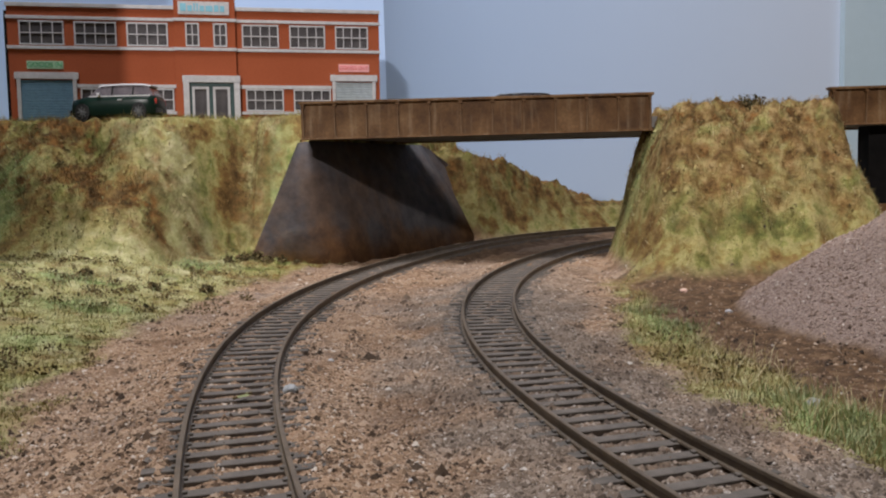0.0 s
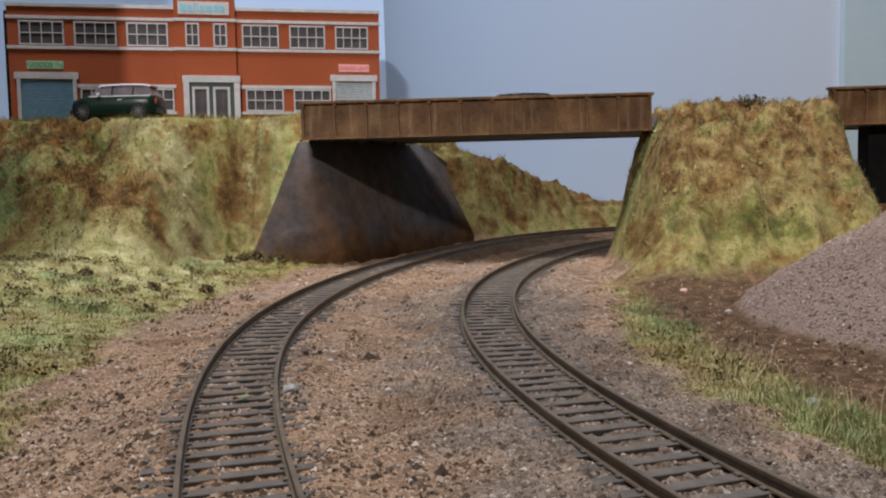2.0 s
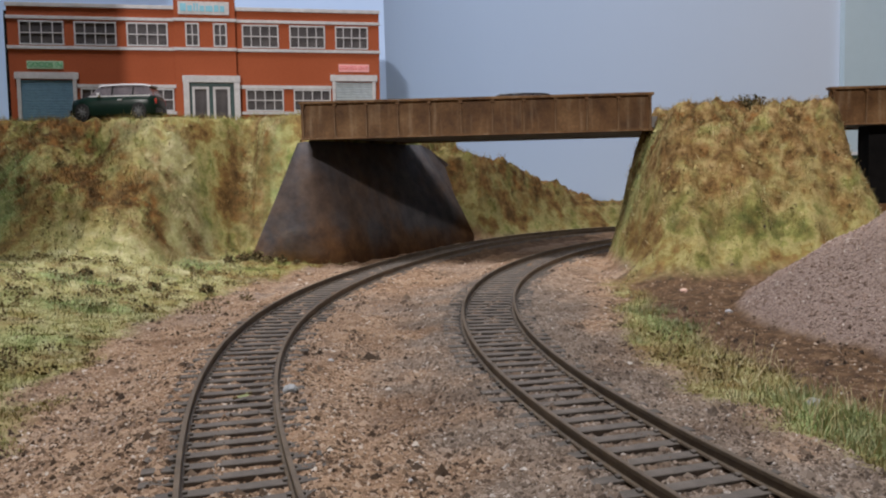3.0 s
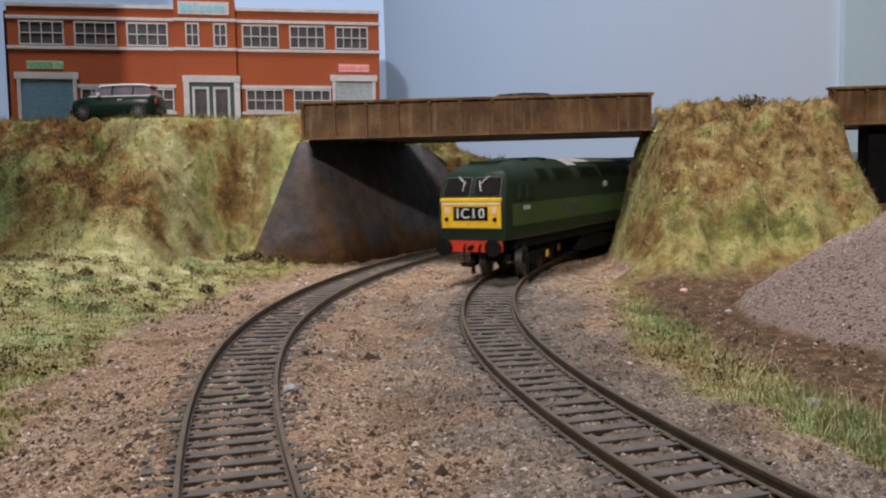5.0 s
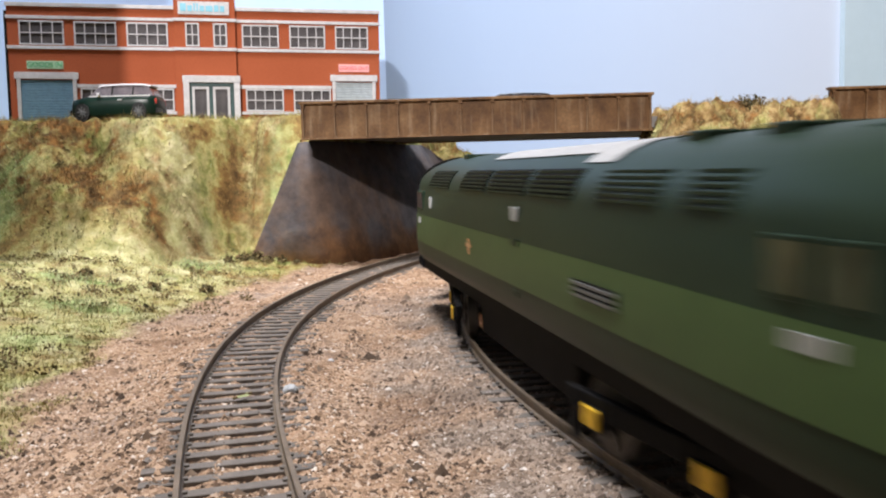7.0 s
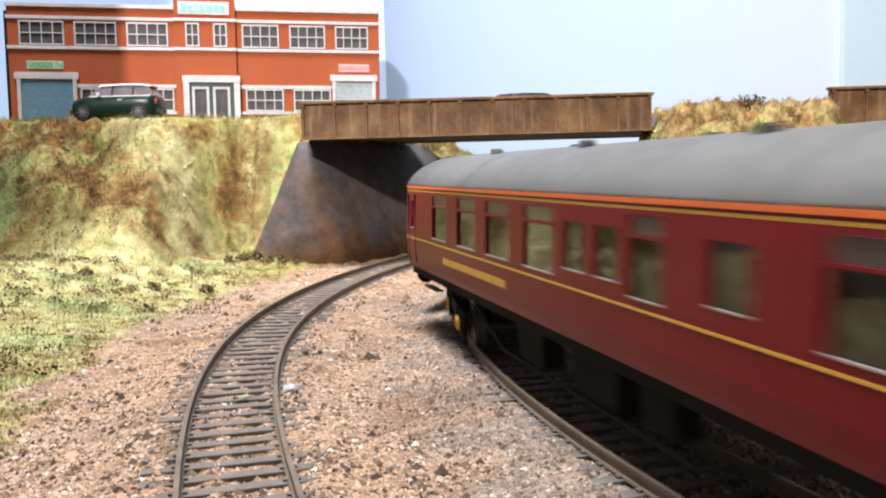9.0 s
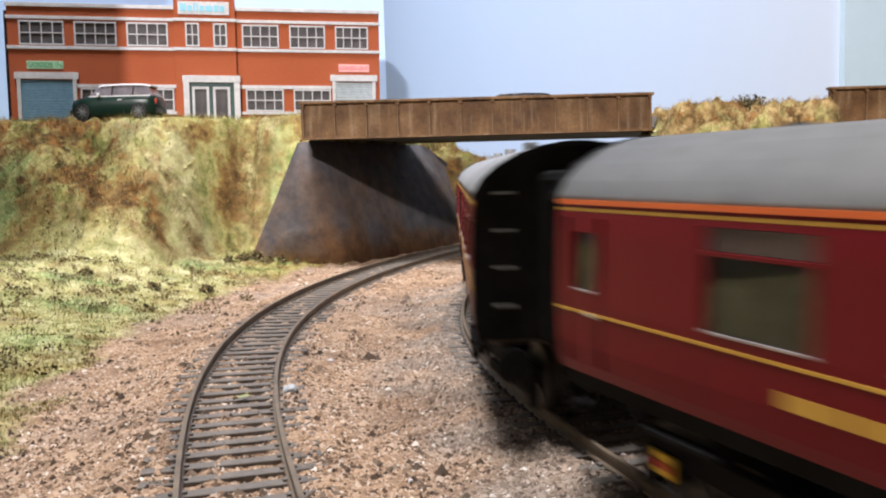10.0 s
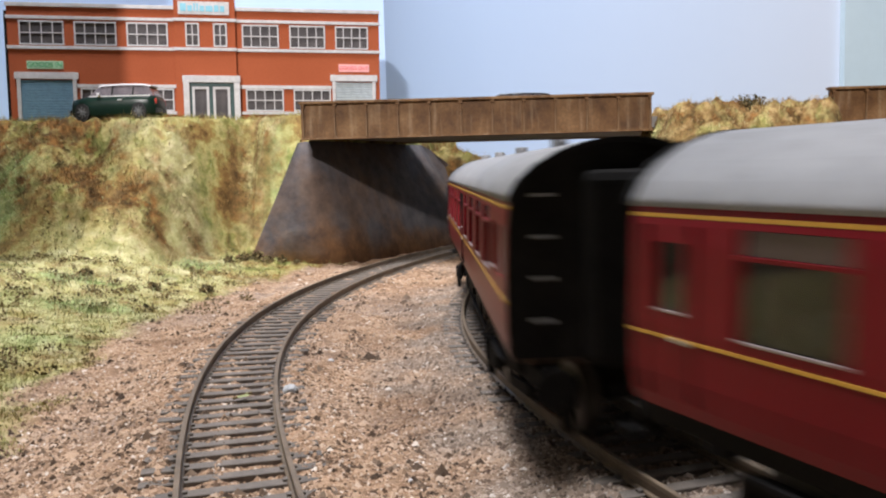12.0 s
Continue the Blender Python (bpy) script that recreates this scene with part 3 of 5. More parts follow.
def make_abutment():
    """A battered wall and its wing, joined by a rounded corner; columns run from foot to top."""
    t = thing("abutment", Matrix(), "dark grey weathered card abutment below the bridge", "abutment")
    fn, ff, tn, tf = (Vector((*p, z)) for p, z in ((FOOT_NEAR, -5), (FOOT_FAR, -5), (TOP_NEAR, 63.5), (TOP_FAR, 63.5)))
    w0, w1 = Vector((-104, 459, -5)), Vector((-104, 459, 3))
    f1, t1 = fn.lerp(w0, 0.55), Vector((-75, 456, 62.5))
    f2, t2 = fn.lerp(ff, 0.17), tn.lerp(tf, 0.06)
    cols = [(w0.lerp(f1, k / 6), w1.lerp(t1, k / 6)) for k in range(6)]
    for i in range(13):
        k = i / 12
        cols.append(tuple(a * (1 - k) ** 2 + c * 2 * k * (1 - k) + b * k * k for a, c, b in ((f1, fn, f2), (t1, tn, t2))))
    cols += [(f2.lerp(ff, k / 14), t2.lerp(tf, k / 14)) for k in range(1, 15)]
    bm = bmesh.new()
    rings = []
    for k, (f, u) in enumerate(cols):
        back = Vector((-1, 7, 0)).lerp(Vector((-9, 4, 0)), k / (len(cols) - 1))
        rings.append([bm.verts.new(q) for q in (f, f.lerp(u, 0.33), f.lerp(u, 0.67), u, u + back, f + back)])
    for a, b in zip(rings, rings[1:]):
        for i in range(6):
            bm.faces.new((a[i], a[(i + 1) % 6], b[(i + 1) % 6], b[i])).smooth = i < 3
    bm.faces.new(rings[0])
    bm.faces.new(rings[-1][::-1])
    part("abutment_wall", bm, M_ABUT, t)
    bm = bmesh.new()
    a = [(ff.x, ff.y, -5), (tf.x, tf.y, 63.5), (tf.x + 6, tf.y + 4, 60), (ff.x + 12, ff.y + 12, 20), (ff.x + 17, ff.y + 16, -5)]
    loft(bm, [a, [(x - 6, y + 3, z) for x, y, z in a]])
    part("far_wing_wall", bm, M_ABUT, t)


make_abutment()


# ---- factory ----
def fu(px):
    """Distance along the front from its left end."""
    q = (px - 784) / 1495.0
    return 212.5 * (250 + 490 * q) / (213 - 40 * q)


def frame_mesh(w, h, cols, rows, bar=0.55, edge=0.8, depth=0.8):
    """A glazed frame as one connected grid, and the openings in it."""
    def lines(total, n):
        out = [0.0, edge]
        for i in range(1, n):
            out += [total * i / n - bar / 2, total * i / n + bar / 2]
        return out + [total - edge, total]
    xs, zs = lines(w, cols), lines(h, rows)
    bm = bmesh.new()
    front = [[bm.verts.new((x, -depth, z)) for z in zs] for x in xs]
    rear = [[bm.verts.new((x, 0, z)) for z in zs] for x in xs]
    holes = []

    def solid(i, k):
        return 0 <= i < len(xs) - 1 and 0 <= k < len(zs) - 1 and not (i % 2 and k % 2)
    for i in range(len(xs) - 1):
        for k in range(len(zs) - 1):
            if not solid(i, k):
                holes.append((xs[i], xs[i + 1], zs[k], zs[k + 1]))
                continue
            a, b, c, d = (i, k), (i + 1, k), (i + 1, k + 1), (i, k + 1)
            bm.faces.new([front[p][q] for p, q in (a, b, c, d)])
            bm.faces.new([rear[p][q] for p, q in (d, c, b, a)])
            for (p, q), (r, s), ni, nk in ((a, b, i, k - 1), (b, c, i + 1, k), (c, d, i, k + 1), (d, a, i - 1, k)):
                if not solid(ni, nk):
                    bm.faces.new((front[r][s], front[p][q], rear[p][q], rear[r][s]))
    return bm, holes


def words(text, size, material, parent, m, name="lettering"):
    c = bpy.data.curves.new(name, "FONT")
    c.body, c.size, c.extrude, c.align_x, c.align_y = text, size * MM, 0.00008, "CENTER", "CENTER"
    tmp = new(name, c)
    me = bpy.data.meshes.new_from_object(tmp)
    bpy.data.objects.remove(tmp)
    me.materials.clear()
    me.materials.append(material)
    ob = new(name, me)
    ob.parent = parent
    ob.matrix_basis = m
    return ob


def make_factory():
    t = thing("factory", mm(-245.6, 490.8, 73, 0, 0.9, math.degrees(math.atan2(40, 213))), "two-storey orange brick factory with white bands and metal windows", "building")
    part("wall", boxed(0, 212.5, 0, 22, 0, 74), M_BRICK, t)
    # black strip put in for the shade along the left end
    part("end_shade_strip", boxed(-1.6, -0.01, 0.2, 22, 0, 70), M_BLACK, t, "black strip standing in for shade at the left end")
    tl, tr = fu(318), fu(426)
    part("tower", boxed(tl, tr, -2.4, -0.02, 0, 81, 0.15), M_BRICK, t)
    for nm, z0, z1, d in (("coping", 72.5, 74.6, 1.0), ("string_course", 65.6, 67.4, 0.8), ("string_course", 48.6, 50.4, 0.9)):
        part(nm, boxed(-0.5, tl - 0.01, -d, 0.3, z0, z1, 0.15), M_WHITE, t)
        part(nm, boxed(tr + 0.01, 213, -d, 0.3, z0, z1, 0.15), M_WHITE, t)
        if z1 < 70:
            part(nm, boxed(tl - 0.6, tr + 0.6, -2.4 - d, -2.3, z0, z1, 0.15), M_WHITE, t)

    def window(px0, px1, z0, z1, cols, rows, front=0.0):
        u0, u1 = fu(px0), fu(px1)
        bm, holes = frame_mesh(u1 - u0, z1 - z0, cols, rows)
        w = part("window", bm, M_WHITE, t)
        w.matrix_basis = mm(u0, front - 0.02, z0)
        for x0, x1, y0, y1 in holes:
            part("pane", boxed(x0, x1, -0.24, -0.06, y0, y1), M_WINDARK, w)

    for a, b in ((42, 122), (140, 215), (233, 306), (437, 502), (521, 584), (602, 660)):
        window(a, b, 51.0, 64.6, 4, 2)
    for a, b in ((338, 362), (387, 411)):
        window(a, b, 51.0, 64.6, 2, 2, -2.4)
    for a, b in ((147, 223), (236, 313), (441, 508), (526, 592)):
        window(a, b, 13.4, 26.6, 4, 2)
    part("lintel", boxed(fu(139), tl - 0.05, -0.9, 0, 26.8, 28.8, 0.1), M_WHITE, t)
    part("lintel", boxed(tr + 0.05, fu(594), -0.9, 0, 26.8, 28.8, 0.1), M_WHITE, t)
    part("sill", boxed(fu(139), tl - 0.05, -1.0, 0, 11.4, 13.2, 0.1), M_WHITE, t)
    part("sill", boxed(tr + 0.05, fu(594), -1.0, 0, 11.4, 13.2, 0.1), M_WHITE, t)
    # roller shutters with white surrounds
    for a, b, mat, nm in ((41, 134, M_SHUTTER, "blue roller shutter"), (601, 666, M_GSHUTTER, "grey roller shutter")):
        u0, u1 = fu(a), fu(b)
        prof = [(0.0, 0.0)]
        for i in range(20):
            prof += [(-0.4, 1.55 * i), (-0.8, 1.55 * i + 0.3), (-0.8, 1.55 * i + 1.3), (-0.4, 1.55 * i + 1.5)]
        prof += [(0.0, 31.0)]
        bm = loft(bmesh.new(), [[(x, y, z) for y, z in prof] for x in (u0, u1)])
        sh = part("roller_shutter", bm, mat, t, nm)
        for x0, x1, z0, z1 in ((u0 - 2, u0 - 0.02, 0, 31.5), (u1 + 0.02, u1 + 2, 0, 31.5), (u0 - 3.2, u1 + 3.2, 31.6, 35.4)):
            part("surround", boxed(x0, x1, -1.6, 0, z0, z1, 0.12), M_WHITE, t)
    # entrance
    e0, e1 = fu(331), fu(431)
    for x0, x1, z0, z1 in ((e0, e0 + 3.4, 0, 29.9), (e1 - 3.4, e1, 0, 29.9), (e0 - 0.4, e1 + 0.4, 30, 34)):
        part("door_surround", boxed(x0, x1, -4.2, -2.41, z0, z1, 0.15), M_WHITE, t)
    part("door_recess", boxed(e0 + 3.5, e1 - 3.5, -2.7, -2.43, 0, 29.9), M_TEAL, t, "teal door recess")
    for a, b in ((346, 376), (383, 413)):
        u0, u1 = fu(a), fu(b)
        d = part("door", frame_mesh(u1 - u0, 27.6, 1, 1, 0.8, 1.4, 0.7)[0], M_WHITE, t)
        d.matrix_basis = mm(u0, -2.75, 0)
        part("door_glass", boxed(1.2, u1 - u0 - 1.2, -0.25, -0.1, 1.2, 26.4), M_WINDARK, d)
    # signs
    s = part("name_board", boxed(fu(326), fu(416), -3.1, -2.42, 69.5, 77.0, 0.1), M_WHITE, t)
    x = fu(330)
    for i, (w, h) in enumerate(((3.4, 4.6), (2.7, 3.4), (1.0, 4.8), (1.0, 4.8), (2.7, 3.4), (4.0, 3.4), (2.6, 3.8), (2.6, 3.4))):
        part("lettering", boxed(x, x + w, -3.35, -3.12, 71.2, 71.2 + h), M_SIGNBLUE, s)
        x += w + 0.75
    for px0, px1, txt, mb, ml in ((53, 118, "GOODS IN", M_SIGNPALE, M_SIGNGREEN), (607, 661, "GOODS OUT", M_SIGNPINK, M_SIGNRED)):
        u0, u1 = fu(px0), fu(px1)
        s = part("sign", boxed(u0, u1, -0.5, -0.02, 37.4, 41.9), mb, t)
        words(txt, 3.9 if px0 < 300 else 3.0, ml, s, mm((u0 + u1) / 2, -0.7, 39.6, 90, 0, 0))
    return t


make_factory()


# ---- cars ----
def make_car(m, paint, roofpaint, label):
    t = thing("car", m, label, "car", "parked cars")
    # length along x, front at -x; profile of half width and height by station
    lower = [(-24.2, 7.6, 3.6, 7.2), (-23, 9.2, 2.6, 9.4), (-18, 10.3, 2.4, 10.6), (-10, 10.7, 2.4, 11.2), (0, 10.8, 2.4, 11.4), (12, 10.8, 2.4, 11.6), (20, 10.4, 2.6, 11.6), (24, 9.4, 3.0, 11.0), (25, 8.2, 4.0, 9.0)]
    bm = bmesh.new()
    rings = []
    for x, w, z0, z1 in lower:
        rings.append([(x, -w, z0 + 1), (x, -w * 0.9, z0), (x, w * 0.9, z0), (x, w, z0 + 1), (x, w * 1.0, z1 - 2.2), (x, w * 0.9, z1), (x, -w * 0.9, z1), (x, -w, z1 - 2.2)])
    loft(bm, rings)
    part("body", bm, paint, t, smooth=True)
    bm = bmesh.new()
    rings = []
    for x, w, z0, z1 in ((-13.5, 9.0, 10.9, 11.3), (-8.2, 8.6, 10.9, 15.6), (-6.2, 8.4, 10.9, 16.2), (6, 8.5, 10.9, 16.5), (18, 8.4, 11, 16.2), (20.6, 8.4, 11, 15.6), (23.4, 8.8, 11, 11.4)):
        k = 0.82 if z1 > 12 else 1
        rings.append([(x, -w, z0), (x, w, z0), (x, w * k, z1), (x, -w * k, z1)])
    loft(bm, rings)
    part("glasshouse", bm, M_CARGLASS, t, "smoky car windows")
    bm = bmesh.new()
    rings = []
    for x, w, z in ((-8.4, 7.2, 15.8), (-6.4, 7.6, 16.6), (6, 7.8, 17.0), (17, 7.6, 16.8), (21.6, 7.2, 16.2)):
        rings.append([(x, -w, z - 0.7), (x, w, z - 0.7), (x, w * 0.93, z), (x, -w * 0.93, z)])
    loft(bm, rings)
    part("roof", bm, roofpaint, t, smooth=False)
    for x in (-0.5, 11.5):
        for s in (-1, 1):
            bm = rod(bmesh.new(), (x, s * 8.95, 11), (x + 0.6, s * 7.2, 16.2), 0.45, 6)
            part("window_pillar", bm, M_CARBLACK, t)
    for s in (-1, 1):
        part("chrome_strip", boxed(-13, 22, s * 9.9 - 0.15, s * 9.9 + 0.15, 11.0, 11.5), M_SILVER, t)
        part("door_handle", boxed(3.5, 6, s * 10.85 - 0.3, s * 10.85 + 0.3, 9.3, 9.8, 0.1), M_SILVER, t)
        part("wing_mirror", boxed(-8, -6.2, s * 10.9 - 0.9, s * 10.9 + 0.9, 11.4, 12.8, 0.3), M_WHITE, t)
        bm = rod(bmesh.new(), (-23.4, s * 6.6, 8.2), (-22.4, s * 6.6, 8.2), 1.5, 14)
        part("headlamp", bm, M_SILVER, t)
        part("tail_lamp", boxed(24, 24.9, s * 7.8 - 0.9, s * 7.8 + 0.9, 7.4, 9.8, 0.2), M_RED, t)
        for x in (-17, 15.5):
            bm = rod(bmesh.new(), (x, s * 8.2, 4.1), (x, s * 11.2, 4.1), 4.1, 24)
            w = part("wheel", bm, M_TYRE, t)
            bm = bmesh.new()
            rod(bm, (x, s * 11.1, 4.1), (x, s * 11.35, 4.1), 0.8, 10)
            for k in range(8):
                a = k * math.pi / 4
                rod(bm, (x, s * 11.3, 4.1), (x + 2.6 * math.cos(a), s * 11.3, 4.1 + 2.6 * math.sin(a)), 0.32, 5)
            part("rim", bm, M_DULL, w)
    part("bumper", boxed(-25.2, -23.4, -8.4, 8.4, 3.2, 5.4, 0.4), M_CARBLACK, t)
    part("bumper", boxed(24, 25.6, -8.6, 8.6, 3.2, 5.6, 0.4), M_CARBLACK, t)
    return t


make_car(mm(-173.5, 463, 76.6, 0, 0, 1) @ Matrix.Diagonal((0.92, 0.95, 1.16, 1)), M_CARGREEN, M_WHITE, "dark green small car with a white roof on the bank")
make_car(mm(40, 484, 70.6, 0, 0, 4), M_CARBLACK, M_CARBLACK, "black car standing on the girder bridge")


# ---- train ----
LOCO_SIDE = [(16.6, 17.0), (17.6, 17.5), (19, 17.8), (22.4, 17.9), (27, 17.9), (31, 17.7), (35, 17.4), (39.4, 16.8), (41.6, 16.0), (44.2, 14.2), (46.6, 11.4), (48.4, 8.0), (49.7, 4.2), (50.2, 0)]
COACH_SIDE = [(16.7, 17.4), (18.2, 17.8), (21, 18.1), (27.0, 18.15), (28.6, 18.1), (36.9, 17.85), (39.0, 17.7), (39.7, 17.6), (41, 17.3)]
COACH_ROOF = [(41, 17.6), (42, 17.4), (44, 16.2), (46.3, 13.6), (48.3, 10.0), (49.6, 6.0), (50.2, 2.4), (50.3, 0)]


def loco_width(z):
    return float(np.interp(z, [p[0] for p in LOCO_SIDE], [p[1] for p in LOCO_SIDE]))


def coach_width(z):
    return float(np.interp(z, [p[0] for p in COACH_SIDE], [p[1] for p in COACH_SIDE]))


def loco_curve(z):
    """Half width at a height, with the roof as one smooth arc above the cantrail."""
    if z < 39.4:
        return loco_width(z)
    return 16.8 * math.sqrt(max(0.0, 1 - ((z - 39.4) / 10.82) ** 2.0))


def nose_y(z):
    """How far the nose reaches at a height: upright below the screens, raked above, domed at the top."""
    if z > 42.8:
        return 119.6 - 26 * (1 - math.sqrt(max(0.0, 1 - ((z - 42.8) / 7.45) ** 2)))
    return float(np.interp(z, [10, 15, 33.5, 34.5, 42.8], [121.5, 123.5, 124, 123.4, 119.6]))


def make_wheelset(parent, y, r, spread=8.3):
    bm = bmesh.new()
    for s in (-1, 1):
        rod(bm, (s * (spread - 1.2), 0, 0), (s * (spread + 0.9), 0, 0), r, 22)
        rod(bm, (s * (spread - 1.8), 0, 0), (s * (spread - 1.2), 0, 0), r + 0.9, 22)
        for k in range(4):
            a = k * math.pi / 2
            rod(bm, (s * (spread + 0.95), 0, 0), (s * (spread + 0.95), r * 0.8 * math.cos(a), r * 0.8 * math.sin(a)), 0.5, 5)
    rod(bm, (-spread, 0, 0), (spread, 0, 0), 1.0, 8)
    w = part("wheelset", bm, M_WHEEL, parent)
    w.matrix_basis = mm(0, y, r)
    return w


SPINNERS = []
BOGIES = []


def make_bogie(t, y, axles, r, boxcol, boxed_axles, long):
    bm = boxed(-5, 5, -long, long, r + 0.5, r + 3)
    for s in (-1, 1):
        box(bm, s * 11.6 - 0.9, s * 11.6 + 0.9, -long, long, r - 0.2, r + 3.2, 0.3)
        box(bm, min(0, s * 11.6), max(0, s * 11.6), -2, 2, r + 0.6, r + 2.8)
        for a in axles:
            box(bm, s * 12.2 - 0.7, s * 12.2 + 0.7, a - 2.6, a + 2.6, r - 2.4, r + 1.6, 0.25)
            for o in (-4.6, 4.6):
                rod(bm, (s * 12.0, a + o, r - 1.2), (s * 12.0, a + o, r + 3.4), 1.1, 8)
        mid = (axles[0] + axles[-1]) / 2
        box(bm, s * 12.4 - 0.5, s * 12.4 + 0.5, mid - 6, mid + 6, r - 3.2, r - 1.0, 0.2)
        for e in (-long + 2, long - 2):
            box(bm, s * 11.8 - 0.6, s * 11.8 + 0.6, e - 1.2, e + 1.2, 1.6, r + 1)
    b = part("bogie", bm, M_BLACK, t)
    b.matrix_basis = mm(0, y, 0)
    for a in boxed_axles:
        for s in (-1, 1):
            cover = boxed(s * 13.2 - 0.4, s * 13.2 + 0.4, a - 1.7, a + 1.7, r - 1.7, r + 1.5, 0.25)
            part("axlebox_cover", cover, M_YELLOW, b, "yellow axlebox cover")
            if boxcol == "band":
                part("axlebox_band", boxed(s * 13.4 - 0.4, s * 13.4 + 0.4, a - 1.6, a + 1.6, r - 0.6, r + 0.4), M_RED, b, "red axlebox band")
    for a in axles:
        SPINNERS.append((make_wheelset(b, a, r), a, r))
    BOGIES.append((t, b, y))
    return b


def make_loco():
    t = thing("diesel_locomotive", Matrix(), "two-tone green diesel locomotive with a yellow nose panel", "locomotive")
    bm = bmesh.new()
    heights = [p[0] for p in LOCO_SIDE[:7]] + list(np.linspace(36.5, 46.6, 9)) + list(np.linspace(47.2, 50.2, 9))
    setbacks = [(0.0, 0.845), (0.25, 0.866), (0.8, 0.884), (1.8, 0.899), (4.0, 0.918), (8.0, 0.944), (14.0, 0.971), (21.0, 0.991), (28.0, 1.0)]

    def row(sign, back, k):
        pts = []
        for z in heights:
            reach = nose_y(z)
            pull = 1 - (1 - k) * float(np.interp(z, [15, 31, 35, 43, 47, 50.2], [1, 1, 0.9, 0.75, 1.2, 2.4]))
            y = reach - back * (reach - 92.0) / 32.0
            pts.append((loco_curve(z) * pull, sign * y, z))
        return pts + [(-x, y, z) for x, y, z in pts[-2::-1]]
    rows = [row(-1, b, k) for b, k in setbacks] + [row(1, b, k) for b, k in setbacks[::-1]]
    rings = [[bm.verts.new(q) for q in r] for r in rows]
    n = len(rings[0])
    for a, b in zip(rings, rings[1:]):
        for i in range(n - 1):
            bm.faces.new((a[i], a[i + 1], b[i + 1], b[i])).smooth = True
    for r in (rings[0], rings[-1]):
        for i in range((n - 1) // 2):
            if i == (n - 1) // 2 - 1:
                f = bm.faces.new((r[i], r[i + 1], r[n - 1 - i]))
            else:
                f = bm.faces.new((r[i], r[i + 1], r[n - 2 - i], r[n - 1 - i]))
            f.smooth = r[i].co.z > 42.5
    part("body", bm, M_GREEN, t)
    # pale green band on both sides
    for s in (-1, 1):
        bm = bmesh.new()
        zs = (22.4, 24, 26.5, 29, 31.5)
        rows = [[(s * (loco_width(z) * k + 0.12), y, z) for z in zs] for y, k in ((-119, 0.926), (-116, 0.944), (-110, 0.972), (-103, 0.991), (-96, 1), (96, 1), (103, 0.991), (110, 0.972), (116, 0.944), (119, 0.926))]
        loft(bm, rows, cap=False, closed=False)
        part("side_band", bm, M_LGREEN, t, "pale green side band", smooth=True)
    F = 124.0
    panel = part("warning_panel", boxed(-13.9, 13.9, F - 1.5, F + 0.35, 21.6, 33.2, 0.3), M_YELLOW, t, "yellow warning panel")
    part("panel_ledge", boxed(-14.2, 14.2, F - 1, F + 0.7, 32.4, 34.2, 0.4), M_YELLOW, t, "yellow ledge below the screens")
    part("silver_strip", boxed(-13.8, 13.8, F + 0.3, F + 0.6, 31.5, 32.1), M_BARE, panel)
    hc = part("headcode_panel", boxed(-8.1, 8.1, F + 0.3, F + 0.65, 24.8, 30.5, 0.2), M_BLACK, t, "black headcode panel with white characters")
    for ch, x in (("1", 5.9), ("C", 2.3), ("1", -1.6), ("0", -5.3)):
        words(ch, 5.9, M_BARE, hc, mm(x, F + 0.72, 27.6, 90, 0, 180), "headcode_character")
    for s in (-1, 1):
        part("marker_light", boxed(s * 11 - 1.1, s * 11 + 1.1, F + 0.3, F + 0.7, 27.6, 30.4, 0.15), M_PINK, t, "pale pink marker light")
        part("lamp_bracket", rod(bmesh.new(), (s * 11.3, F, 25.3), (s * 11.3, F + 0.9, 25.3), 0.9, 10), M_BLACK, t)
        # windscreens lie on the raked face
        def face(x, z, o):
            return (x, nose_y(z) + o, z)
        zs = (34.7, 42.6)
        x0, x1 = (0.75, 13.4)
        fr, gl = bmesh.new(), bmesh.new()
        for bm, o, e in ((fr, 0.10, 0.0), (gl, 0.28, 0.2)):
            a0, a1, b0, b1 = s * (x0 + e), s * (x1 - e), zs[0] + e, zs[1] - e
            q = [face(a0, b0, o), face(a1, b0, o), face(a1 * 0.97, b1, o), face(a0, b1, o)]
            loft(bm, [q, [(x, y + 0.12, z) for x, y, z in q]])
        scr = part("windscreen", fr, M_DULL, t, "dark windscreen in a thin metal frame")
        part("screen_glass", gl, M_DARKGLASS, scr)
        bm = bmesh.new()
        p, q, r = face(s * 6.9, 42.9, 0.9), face(s * 3.6, 39.9, 0.9), face(s * 4.3, 36.9, 0.8)
        for o in (-0.22, 0.22):
            rod(bm, (p[0] + o, p[1], p[2] + o * s), (q[0] + o, q[1], q[2] + o * s), 0.15, 6)
        rod(bm, (q[0] - s * 0.3, q[1], q[2] + 1.3), r, 0.17, 6)
        part("wiper", bm, M_BARE, t, "pale windscreen wiper")
        for y0, y1 in ((109, 113.5), (100, 106.5)):
            for e in (-1, 1):
                w = loco_width(38) * (0.955 if y0 > 107 else 0.985)
                w += 0.55
                fb = boxed(s * w - 0.9, s * w + 0.35, min(e * y0, e * y1), max(e * y0, e * y1), 33, 39.2, 0.15)
                cw = part("cab_window", fb, M_GREEN, t)
                part("cab_glass", boxed(s * w + 0.3, s * w + 0.45, min(e * y0, e * y1) + 0.5, max(e * y0, e * y1) - 0.5, 33.6, 38.7), M_DARKGLASS, cw)
